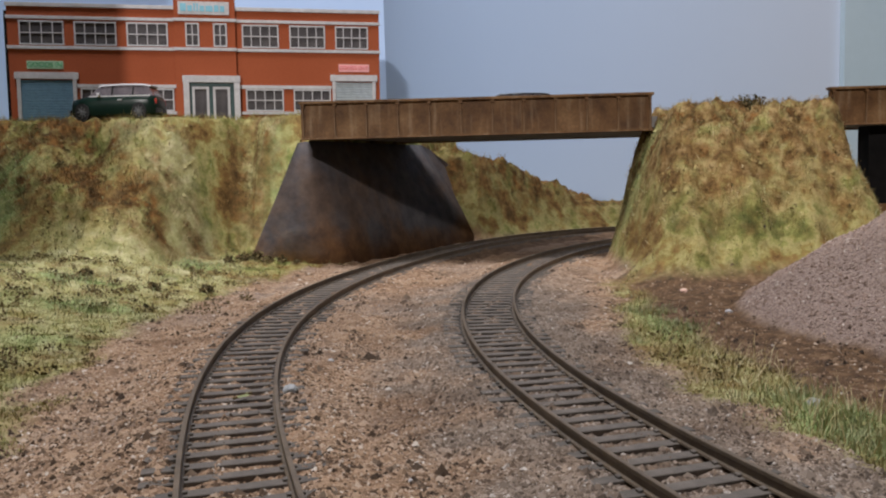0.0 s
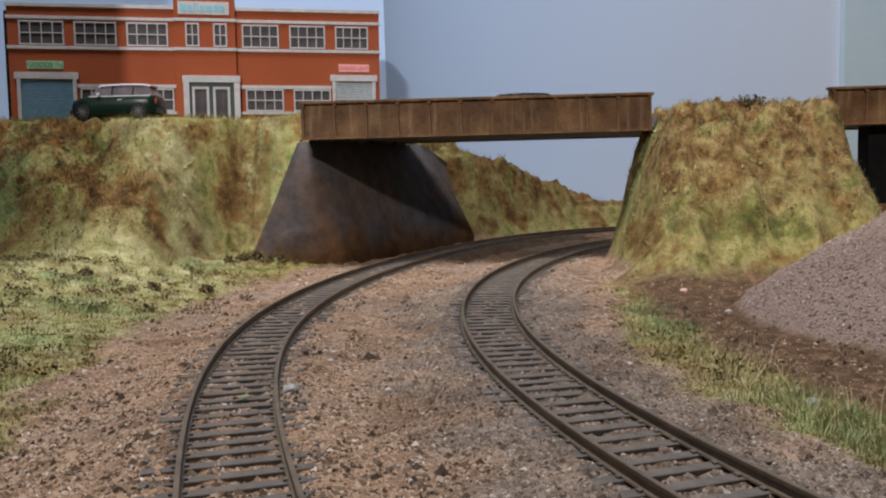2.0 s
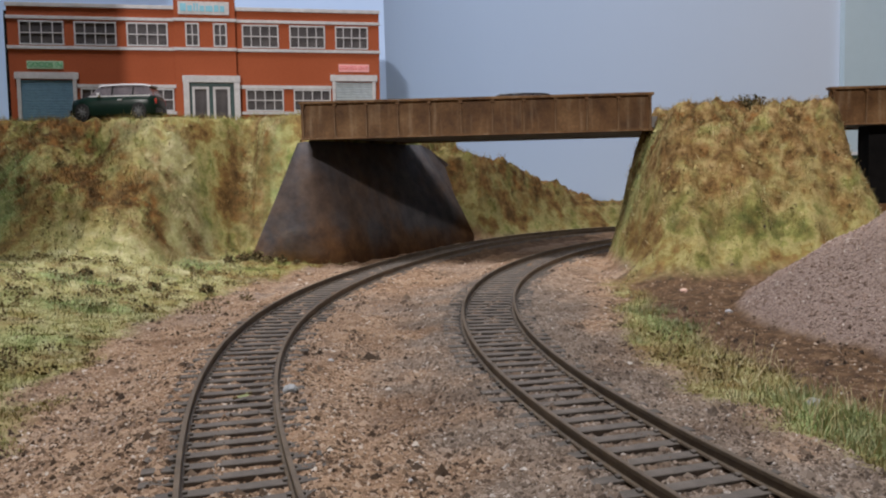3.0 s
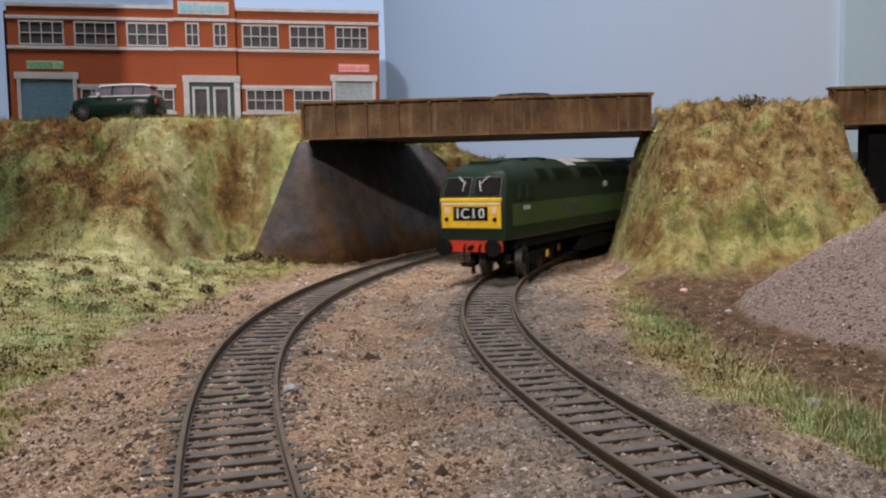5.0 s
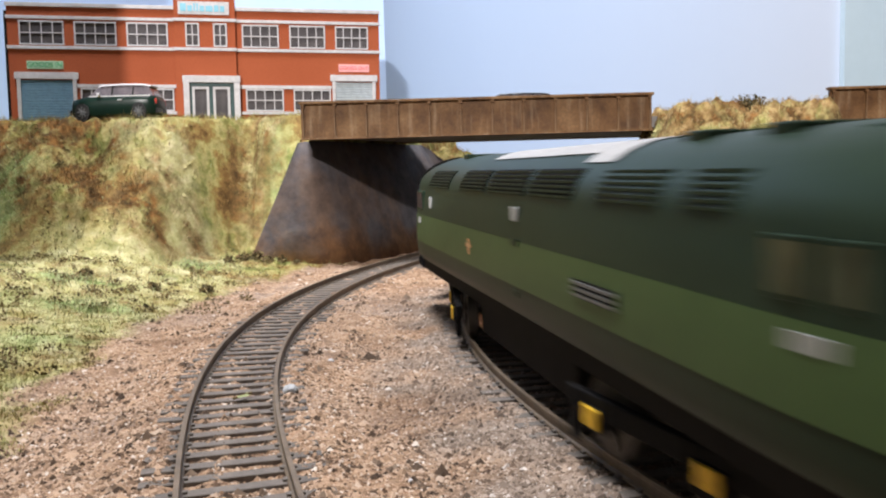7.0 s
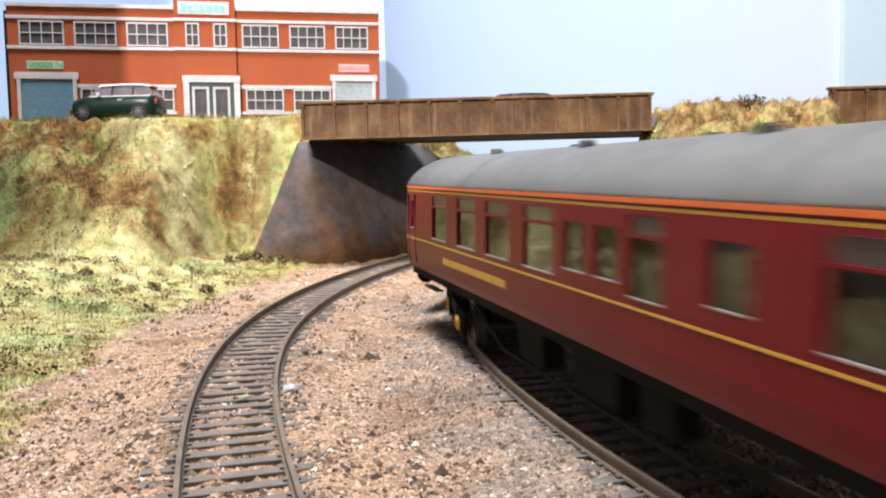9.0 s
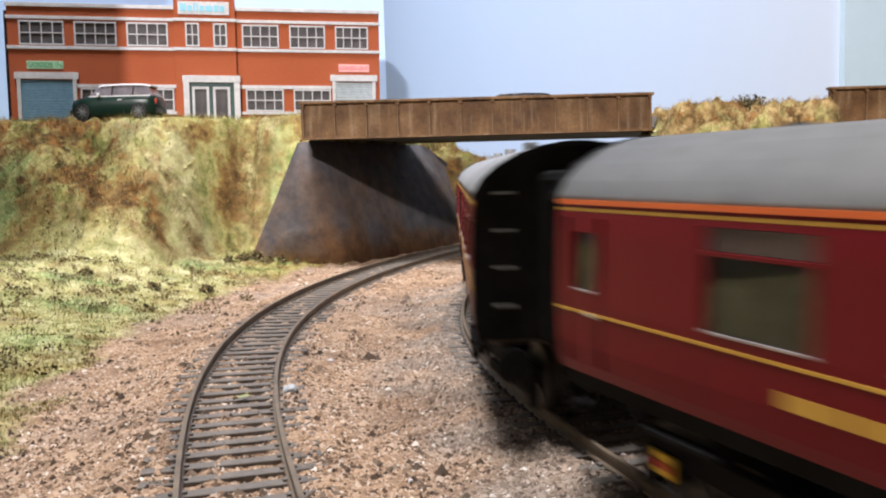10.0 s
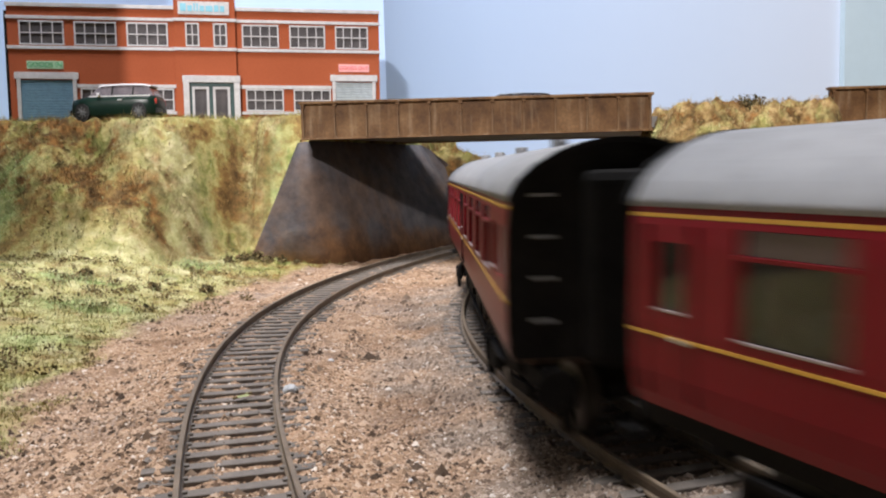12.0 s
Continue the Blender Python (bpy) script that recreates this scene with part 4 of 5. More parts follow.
        # number blocks by the cabs, plain
        for e in (-1, 1):
            np_ = bmesh.new()
            for i in range(5):
                y = 104 + i * 1.25
                x = s * (loco_width(27) * float(np.interp(124 - y, [14, 21, 28], [0.971, 0.991, 1.0])) + 0.08)
                box(np_, x - 0.25, x + 0.06, min(e * y, e * (y + 1.1)), max(e * y, e * (y + 0.9)), 28.6, 30.4)
            part("number_block", np_, M_GREY, t, "pale number bars")
        # side equipment
        part("engine_window", boxed(s * 17.45 - 0.4, s * 17.45 + 0.12, 7, 11.4, 35.4, 38.2, 0.1), M_GREY, t, "small square bodyside window")
        part("engine_window", boxed(s * 17.45 - 0.4, s * 17.45 + 0.35, -88, -85, 34.2, 37.6, 0.15), M_GREY, t, "small square bodyside window")
        gb = boxed(s * 17.9 - 0.2, s * 17.9 + 0.3, 46, 63.6, 25.4, 28.3)
        gr = part("bodyside_grille", gb, M_BLACK, t, "grey louvred bodyside grille")
        for i in range(3):
            part("slat", boxed(s * 18.1 - 0.1, s * 18.1 + 0.35, 46.2, 63.4, 25.6 + i * 0.95, 26.1 + i * 0.95), M_DULL, gr)
        for y, z in ((11, 30.6), (11, 20.4)):
            part("bodyside_step", boxed(s * 17.9 - 0.2, s * 17.9 + 0.25, y - 2, y + 2, z, z + 1.2), M_GREEN, t)
        bm = bmesh.new()
        box(bm, s * 17.95, s * 18.15, -31.4, -29.6, 25.0, 28.8, 0.0)
        box(bm, s * 17.95, s * 18.15, -33.2, -27.8, 26.8, 27.6, 0.0)
        part("crest", bm, M_CREST, t, "small orange crest shape")
        # louvres along the cantrail
        for y0, y1 in ((-92, -60), (-46, -18), (-15.5, 14), (16.5, 42), (52, 74), (80, 92)):
            lv = bmesh.new()
            levels = [40.6 + 0.85 * i for i in range(7)]
            loft(lv, [[(s * (loco_curve(z) + o), y, z) for y in (y0, y1) for z in (levels if y == y0 else levels[::-1])] for o in (-0.4, 0.1)])
            gp = part("roof_louvre", lv, M_BLACK if y0 < 40 else M_GREEN, t, "dark louvred roof-side grille")
            for i in range(6):
                z = 40.85 + 0.85 * i
                x = s * (loco_curve(z) + 0.12)
                part("slat", boxed(x - 0.3, x + 0.22, y0 + 0.4, y1 - 0.4, z - 0.12, z + 0.28), M_GREEN, gp)
        # buffers
        bm = bmesh.new()
        rod(bm, (s * 11.4, F - 2, 13.9), (s * 11.4, F + 2.8, 13.9), 1.9, 12)
        bu = part("buffer", bm, M_BLACK, t)
        part("buffer_head", rod(bmesh.new(), (s * 11.4, F + 2.8, 13.9), (s * 11.4, F + 3.6, 13.9), 3.6, 20), M_BLACK, bu)
        bm = bmesh.new()
        rod(bm, (s * 11.4, -F + 2, 13.9), (s * 11.4, -F - 2.8, 13.9), 1.9, 12)
        bu = part("buffer", bm, M_BLACK, t)
        part("buffer_head", rod(bmesh.new(), (s * 11.4, -F - 2.8, 13.9), (s * 11.4, -F - 3.6, 13.9), 3.6, 20), M_BLACK, bu)
    part("buffer_beam", boxed(-13.4, 13.4, F - 2.6, F - 0.6, 11.6, 17.0, 0.2), M_RED, t, "red buffer beam")
    part("buffer_beam", boxed(-13.4, 13.4, -F + 0.6, -F + 2.6, 11.6, 17.0, 0.2), M_RED, t, "red buffer beam")
    for x in (-4, 3.2):
        bm = rod(bmesh.new(), (x, F - 0.6, 15), (x, F + 0.9, 13.5), 0.4, 6)
        rod(bm, (x, F + 0.9, 13.5), (x, F + 0.6, 9), 0.4, 6)
        part("brake_pipe", bm, M_BLACK, t)
    bm = rod(bmesh.new(), (0, F - 0.6, 14), (0, F + 2.6, 13.4), 0.9, 8)
    box(bm, -2.4, 2.4, F + 1.6, F + 5.5, 6.2, 8.0, 0.3)
    part("coupling", bm, M_BLACK, t)
    # roof fittings
    # vent box on the roof above the front cab
    part("roof_vent_box", boxed(-6.8, 6.8, 100, 112.4, 46.5, 49.5, 0.5), M_GREEN, t, "green roof vent box over the cab")
    for y0, y1, z_low in ((-33, 38, 48.0), (38.2, 50, 46.4)):
        bm = bmesh.new()
        q = [(loco_curve(z), y0, z + 0.25) for z in np.linspace(z_low, 50.2, 9)]
        q = q + [(-x, y, z) for x, y, z in q[-2::-1]]
        loft(bm, [q, [(x, y1, z) for x, y, z in q]], cap=False, closed=False)
        part("roof_panel", bm, M_PANEL, t, "white translucent roof panel")
    for y in (-78, 66, 86):
        part("roof_rib", boxed(-7.5, 7.5, y - 3, y + 3, 48.1, 50.5, 0.3), M_GREEN, t)
    for y, r in ((60, 3.2),):
        part("exhaust", rod(bmesh.new(), (0, y, 49), (0, y, 50.8), r, 14), M_BLACK, t)
    # underframe
    bm = boxed(-14, 14, -36, 36, 4.2, 12.5, 0.8)
    box(bm, -15.4, 15.4, -112, 112, 12.4, 16.7)
    part("fuel_tank", bm, M_BLACK, t)
    for y in (78, -78):
        b = make_bogie(t, y, (-29, 0, 29), 7.0, "plain", (0, -29) if y > 0 else (0, 29), 38)
    for s in (-1, 1):
        part("copper_disc", rod(bmesh.new(), (s * 13, -36, 7), (s * 14, -36, 7), 2.0, 12), M_COPPER, t, "copper-coloured disc")
    return t


HALF = 123.2
WINDOWS = [(-116, 5, "door"), (-97.8, 13.8, "big"), (-71.3, 14.2, "big"), (-46.5, 13.8, "big"), (-22.5, 14, "big"), (-3.1, 4.8, "door"),
           (14.6, 14.2, "big"), (38.2, 13.8, "big"), (62.6, 13.8, "big"), (85.2, 14.2, "big"), (100.5, 9, "plain"), (113.9, 7.6, "frost")]


def make_coach(roof_mat, label, lined, windows):
    t = thing("coach", Matrix(), label, "coach", "coaches of the train")
    zs = [p[0] for p in COACH_SIDE]
    spans = {"big": (27.0, 39.0), "plain": (28.6, 36.9), "door": (28.6, 36.9), "frost": (28.6, 36.9)}
    cuts = [-HALF]
    for y, w, k in windows:
        cuts += [y - w / 2, y + w / 2]
    cuts.append(HALF)
    for s in (-1, 1):
        bm = bmesh.new()
        grid = [[bm.verts.new((s * w, y, z)) for z, w in COACH_SIDE] for y in cuts]
        inner = [[bm.verts.new((s * (w - 1.0), y, z)) for z, w in COACH_SIDE] for y in cuts]
        for i in range(len(cuts) - 1):
            for k in range(len(zs) - 1):
                low, high = spans[windows[i // 2][2]] if i % 2 else (0, 0)
                if i % 2 == 1 and zs[k] >= low and zs[k + 1] <= high:
                    edges = [((i + 1, k), (i + 1, k + 1)), ((i, k + 1), (i, k))]
                    edges += [((i, k), (i + 1, k))] if zs[k] == low else []
                    edges += [((i + 1, k + 1), (i, k + 1))] if zs[k + 1] == high else []
                    for a, b in edges:
                        bm.faces.new((grid[a[0]][a[1]], grid[b[0]][b[1]], inner[b[0]][b[1]], inner[a[0]][a[1]]))
                    continue
                bm.faces.new((grid[i][k], grid[i + 1][k], grid[i + 1][k + 1], grid[i][k + 1]))
                bm.faces.new((inner[i][k], inner[i][k + 1], inner[i + 1][k + 1], inner[i + 1][k]))
        part("body_side", bm, M_MAROON, t)
        for y, w, kind in windows:
            z0, z1 = spans[kind]
            q = [(s * (coach_width(z) - 0.5), yy, z) for yy, z in ((y - w / 2, z0), (y + w / 2, z0), (y + w / 2, z1), (y - w / 2, z1))]
            bm = loft(bmesh.new(), [q, [(x - s * 0.3, yy, z) for x, yy, z in q]])
            p = part("window", bm, M_FROST if kind == "frost" else M_GLASS, t, "frosted window" if kind == "frost" else "")
            if kind == "big":
                x = s * (coach_width(36) - 0.15)
                part("transom", boxed(x - 0.35, x + 0.3, y - w / 2, y + w / 2, 35.8, 36.25), M_MAROON, p)
                x = s * (coach_width(37.6) - 0.45)
                part("ventilator", boxed(x - 0.1, x + 0.1, y - w / 2 + 0.3, y + w / 2 - 0.3, 36.3, 38.9), M_VENT, p, "smoky sliding ventilator")
            if kind != "frost":
                x = s * (coach_width(z0) - 0.1)
                part("window_frame", boxed(x - 0.2, x + 0.2, y - w / 2 + 0.1, y + w / 2 - 0.1, z0 - 0.02, z0 + 0.3, 0.06), M_FRAME, p, "pale metal lower frame")
            if kind == "door":
                x = s * 18.2
                part("door_handle", boxed(x - 0.3, x + 0.4, y + 1.4, y + 3.0, 25.3, 25.8), M_SILVER, t)
                for yy in (y - 4.2, y + 4.2):
                    part("door_seam", boxed(x - 0.45, x + 0.04, yy - 0.09, yy + 0.09, 18.5, 38.9), M_BLACK, t)
        for z, h in ((39.8, 0.45), (25.5, 0.40)):
            x = s * (coach_width(z + h / 2) - 0.05)
            part("lining", boxed(x - 0.15, x + 0.15, -HALF, HALF, z, z + h), M_LINING, t, "yellow lining")
        if lined:
            part("gutter_line", boxed(s * 17.45 - 0.3, s * 17.45 + 0.3, -HALF, HALF, 40.7, 41.4), M_ORANGE, t, "orange gutter line")
            for y0, y1 in ((-79.3, -28.3), (104, 119)):
                n = 6
                for k in range(n):
                    a = y0 + (y1 - y0) * k / n
                    part("title_bar", boxed(s * 18.05 - 0.15, s * 18.05 + 0.12, a, a + (y1 - y0) / n - 0.5, 21.2, 22.9), M_LINING, t, "yellow bar of a painted title")
        bm = boxed(s * 16.0 - 0.8, s * 16.0 + 0.8, -HALF + 1, HALF - 1, 14.4, 16.9)
        part("solebar", bm, M_BLACK, t)
        for y in (-97, 97):
            part("footstep", boxed(s * 16.6 - 1, s * 16.6 + 1, y - 7, y + 7, 12.2, 12.7), M_BLACK, t)
        for y, w, low in ((-24, 7, 6), (6, 9, 5), (28, 5, 7)):
            part("battery_box", boxed(s * 12 - 2.4, s * 12 + 2.4, y - w, y + w, low, 13.4, 0.4), M_BLACK, t)
        bm = rod(bmesh.new(), (s * 14.6, -62, 13.4), (s * 14.6, -40, 5.6), 0.5, 6)
        rod(bm, (s * 14.6, -40, 5.6), (s * 14.6, 40, 5.6), 0.5, 6)
        rod(bm, (s * 14.6, 40, 5.6), (s * 14.6, 62, 13.4), 0.5, 6)
        part("truss_rod", bm, M_BLACK, t)
        for e in (-1, 1):
            for z in (22.6, 29.1, 35.4, 41.7):
                part("end_step", boxed(s * 12.5 - 2.0, s * 12.5 + 2.0, e * (HALF + 0.9) - 0.6, e * (HALF + 0.9) + 0.6, z, z + 0.5), M_DULL, t, "grey end step")
            bm = bmesh.new()
            rod(bm, (s * 11.4, e * HALF, 13), (s * 11.4, e * (HALF + 3.2), 13), 1.6, 10)
            rod(bm, (s * 11.4, e * (HALF + 3.2), 13), (s * 11.4, e * (HALF + 3.9), 13), 3.0, 16)
            part("buffer", bm, M_BLACK, t)
    # roof
    bm = bmesh.new()
    prof = [(w, z) for z, w in COACH_ROOF] + [(-w, z) for z, w in COACH_ROOF[-2::-1]]
    loft(bm, [[(x, y, z) for x, z in prof] for y in (-HALF - 0.6, -60, 60, HALF + 0.6)])
    for f in bm.faces:
        f.smooth = len(f.verts) == 4
    part("roof", bm, roof_mat, t)
    for i, y in enumerate((-100, -72, -44, -16, 12, 40, 68, 96)):
        x = 5 if i % 2 else -5
        bm = rod(bmesh.new(), (x, y, 49.2), (x, y, 51.0), 1.5, 10)
        box(bm, x - 0.8, x + 0.8, y - 2.4, y + 2.4, 49.2, 50.8, 0.2)
        part("roof_vent", bm, roof_mat, t)
    for y in (-60, 60):
        bm = loft(bmesh.new(), [[(x * 1.004, yy, z + 0.1) for x, z in prof] for yy in (y - 0.35, y + 0.35)], cap=False, closed=False)
        part("roof_rib", bm, roof_mat, t)
    for e in (-1, 1):
        bm = bmesh.new()
        ends = [(w - 0.3, z) for z, w in COACH_SIDE] + [(w - 0.3, z) for z, w in COACH_ROOF[1:]]
        ends = ends + [(-x, z) for x, z in ends[-2::-1]]
        loft(bm, [[(x, e * (HALF - 0.8), z) for x, z in ends], [(x, e * (HALF + 1.0), z) for x, z in ends]])
        part("end_wall", bm, M_BLACK, t, "black coach end")
        bm = bmesh.new()
        arch = [(w + 0.1, z + 0.1) for z, w in COACH_ROOF]
        arch = arch + [(-x, z) for x, z in arch[-2::-1]]
        inn = [(x * 0.95, z - 0.8) for x, z in arch]
        loft(bm, [[(x, e * (HALF + d), z) for x, z in q] for q, d in ((arch, 0.3), (arch, 1.9), (inn, 1.9), (inn, 1.0))], cap=False, closed=False)
        part("end_rim", bm, M_BLACK, t, "black rim round the roof end")
        bm = boxed(-6.4, 6.4, min(e * HALF, e * (HALF + 4.2)), max(e * HALF, e * (HALF + 4.2)), 16, 45.5, 1.6)
        part("gangway", bm, M_BLACK, t, "black corridor connection")
        part("coupling", boxed(-1.6, 1.6, min(e * HALF, e * (HALF + 6)), max(e * HALF, e * (HALF + 6)), 5.5, 7.2), M_BLACK, t)
    part("coach_floor", boxed(-16.6, 16.6, -HALF + 1, HALF - 1, 16.0, 17.0), M_INTERIOR, t)
    for y in (-103, 8, 103):
        part("partition", boxed(-16.2, 16.2, y - 0.5, y + 0.5, 16.6, 41), M_INTERIOR, t)
    me = None
    for y in np.arange(-98, 99, 11.2):
        for x in (-10.6, 10.6):
            if abs(y - 8) < 4:
                continue
            if me is None:
                bm = boxed(-5.2, 5.2, -3.2, 3.2, 16.6, 21.5, 0.5)
                box(bm, -5.2, 5.2, -1, 1, 21.5, 30.5, 0.5)
                o = part("seat", bm, M_SEAT, t)
                me = o.data
            else:
                o = new("seat", me)
                o.parent = t
            o.matrix_basis = mm(x, float(y), 0)
    for y in (88, -88):
        make_bogie(t, y, (-17, 17), 6.3, "band", (-17, 17) if lined else (), 24)
    return t


A_WINDOWS = [(-116, 5, "door"), (-83.3, 15.6, "big"), (-57.7, 15.6, "big"), (-34, 15.8, "big"), (-10, 15.2, "big"), (6.6, 8.3, "plain"), (18.7, 7.8, "plain"),
             (31, 9.4, "big"), (51.2, 8.4, "plain"), (72.9, 10.8, "big"), (87.3, 8, "plain"), (113, 5, "door")]
TRAIN = [(make_loco(), 0, 127.5, 82),
         (make_coach(M_ROOFDARK, "maroon coach with dark grey roof, orange gutter and yellow title", True, A_WINDOWS), 260.3, HALF, 88),
         (make_coach(M_ROOF, "maroon coach with a pale grey roof and yellow lining", False, WINDOWS), 520.6, HALF, 88)]
last = copy_thing(TRAIN[2][0], Matrix())
tagged(last, "maroon coach with a pale grey roof, last of the train")
TRAIN.append((last, 785.5, HALF, 88))
for ob, b, y in list(BOGIES):
    if ob == TRAIN[2][0]:
        twin = [c for c in last.children if c.name.startswith("bogie") and abs(c.location.y - y * MM) < 0.001][0]
        BOGIES.append((last, twin, y))
        for c in twin.children:
            if c.name.startswith("wheelset"):
                SPINNERS.append((c, c.location.y / MM, 6.3))


# ---- scatter on the ground ----
def chips(name, x, y, size, material, label, category, sink=0.3, squash=0.7, drop=0.0):
    """Small irregular stones: squashed, turned octahedra, joined."""
    n = len(x)
    rng = np.random.RandomState(len(x))
    z = height(x, y)
    base = np.array([(1, 0, 0), (0, 1, 0), (-1, 0, 0), (0, -1, 0), (0, 0, 1)], float)
    v = base[None] * (size[:, None, None] * rng.uniform(0.6, 1.3, (n, 5, 3)))
    v += rng.uniform(-0.25, 0.25, (n, 5, 3)) * size[:, None, None]
    v[:, :, 2] *= squash
    v[:, :4, 2] -= (drop * size)[:, None]
    a = rng.uniform(0, 6.283, n)
    c, s = np.cos(a)[:, None], np.sin(a)[:, None]
    vx, vy = v[:, :, 0] * c - v[:, :, 1] * s, v[:, :, 0] * s + v[:, :, 1] * c
    v = np.stack([vx + x[:, None], vy + y[:, None], v[:, :, 2] + (z - sink * size * 0.3)[:, None]], -1)
    f = np.array([(0, 1, 4), (1, 2, 4), (2, 3, 4), (3, 0, 4)])
    faces = (np.arange(n)[:, None, None] * 5 + f[None]).reshape(-1, 3)
    ob = raw(name, v.reshape(-1, 3), faces, material)
    at = ob.data.attributes.new("ash", "FLOAT", "POINT")
    at.data.foreach_set("value", np.repeat(field(G_ASH, x, y) * (0.6 if "crumb" in name else 0.9), 5).astype(np.float32))
    return tagged(ob, label, category, kind="stuff")


def scatter(n, y0, y1, seed, spread=0.56):
    """Points in the wedge of ground that opens forward, denser near."""
    rng = np.random.RandomState(seed)
    y = y0 * (y1 / y0) ** rng.uniform(0, 1, n)
    x = y * rng.uniform(-spread, spread, n)
    return x, y, rng


def make_ballast():
    x, y, rng = scatter(170000, 92, 470, 31)
    g, h, e = field(G_GRASS, x, y), field(G_HEAP, x, y), field(G_EARTH, x, y)
    dl, _ = side(LEFT, x, y)
    dr, _ = side(RIGHT, x, y)
    near = np.minimum(np.abs(dl), np.abs(dr))
    keep = (g < rng.uniform(0.1, 0.8, len(x))) & (h < 0.5) & (rng.uniform(0, 1, len(x)) < np.where(near < 8, 0.6, np.where(near < 15, 0.75, 1.0)))
    keep &= ~((near > 7.9) & (near < 9.9))
    keep &= (e < 0.4) | (near < 12) | (rng.uniform(0, 1, len(x)) < 0.15)
    x, y = x[keep], y[keep]
    size = np.exp(rng.normal(-1.15, 0.42, len(x)))
    size = np.where(rng.uniform(0, 1, len(x)) < 0.006, size * 1.9, size)
    chips("ballast", x, y, size, M_CHIPS, "loose brown and grey ballast chips on the ground", "ballast")
    # darker crumbs of earth in loose clusters
    cx, cy, rng = scatter(2100, 95, 430, 33)
    m = 9
    sp = rng.uniform(0.5, 2.2, len(cx))
    x = (cx[:, None] + rng.normal(0, 1, (len(cx), m)) * sp[:, None]).reshape(-1)
    y = (cy[:, None] + rng.normal(0, 1, (len(cx), m)) * sp[:, None]).reshape(-1)
    dl, _ = side(LEFT, x, y)
    dr, _ = side(RIGHT, x, y)
    near = np.minimum(np.abs(dl), np.abs(dr))
    keep = (field(G_GRASS, x, y) < 0.6) & (field(G_HEAP, x, y) < 0.3) & ~((near > 7.4) & (near < 10.2))
    x, y = x[keep], y[keep]
    chips("earth_crumbs", x, y, np.exp(rng.normal(-1.0, 0.45, len(x))), M_CRUMBS, "dark brown crumbs of earth among the ballast", "earth", 0.2, 0.9)
    x, y, rng = scatter(26000, 170, 330, 32, 0.6)
    x = np.abs(x)
    keep = field(G_HEAP, x, y) > 0.5
    x, y = x[keep], y[keep]
    chips("heap_grit", x, y, np.exp(rng.normal(-0.75, 0.3, len(x))), M_GRITCHIPS, "pinkish grey grit of the gravel heap", "gravel")


make_ballast()


def make_stones():
    rng = np.random.RandomState(77)
    for x, y, r, mat, label in ((-34.8, 184.8, 1.9, M_GREY, "pale grey stone lying beside the rail"), (-30.7, 220.9, 0.9, M_WHITE, "small white stone on the ballast"), (41.0, 151.1, 1.0, M_SILVER, "small silvery scrap between the rails"),
                                (76.2, 171.3, 1.7, M_GREY, "pale grey stone lying in the grass"), (95.6, 333.9, 1.5, M_PINK, "pale pink pebble on the bare earth"), (96, 281.9, 1.3, M_WHITE, "small white pebble on the bare earth"), (-6.2, 131.5, 0.5, M_WHITE, "small white stone on the ballast")):
        t = bmesh.new()
        bmesh.ops.create_icosphere(t, subdivisions=2, radius=r)
        for v in t.verts:
            v.co *= rng.uniform(0.82, 1.12)
            v.co.z *= 0.7
        zz = float(height(np.array([x]), np.array([y]))[0])
        ob = part("stone", t, mat)
        ob.matrix_world = mm(x, y, zz + r * 0.35, 0, 0, float(rng.uniform(0, 360)))
        tagged(ob, label, "stone", "loose stones")
    t = thing("leaf_sprig", mm(-44.3, 180.3, -2.4, 0, 0, 40), "small dried green sprig lying across a sleeper", "sprig")
    bm = bmesh.new()
    rod(bm, (-2.4, 0, 0.5), (2.2, 0.4, 0.9), 0.28, 6)
    part("stem", bm, M_LITTER, t)
    for i in range(5):
        bm = bmesh.new()
        a = i * 0.9 - 2
        loft(bm, [[(-1.6 + i * 0.8, 0, 0.5), (-1.2 + i * 0.8, 0.2, 0.9), (-1.5 + i * 0.8, 0.3, 0.7)], [(-1.2 + i * 0.8, math.copysign(1.3, a), 0.8), (-0.9 + i * 0.8, math.copysign(1.2, a), 1.1), (-1.0 + i * 0.8, math.copysign(1.0, a), 0.9)]])
        part("leaf", bm, M_MINT, t)


make_stones()


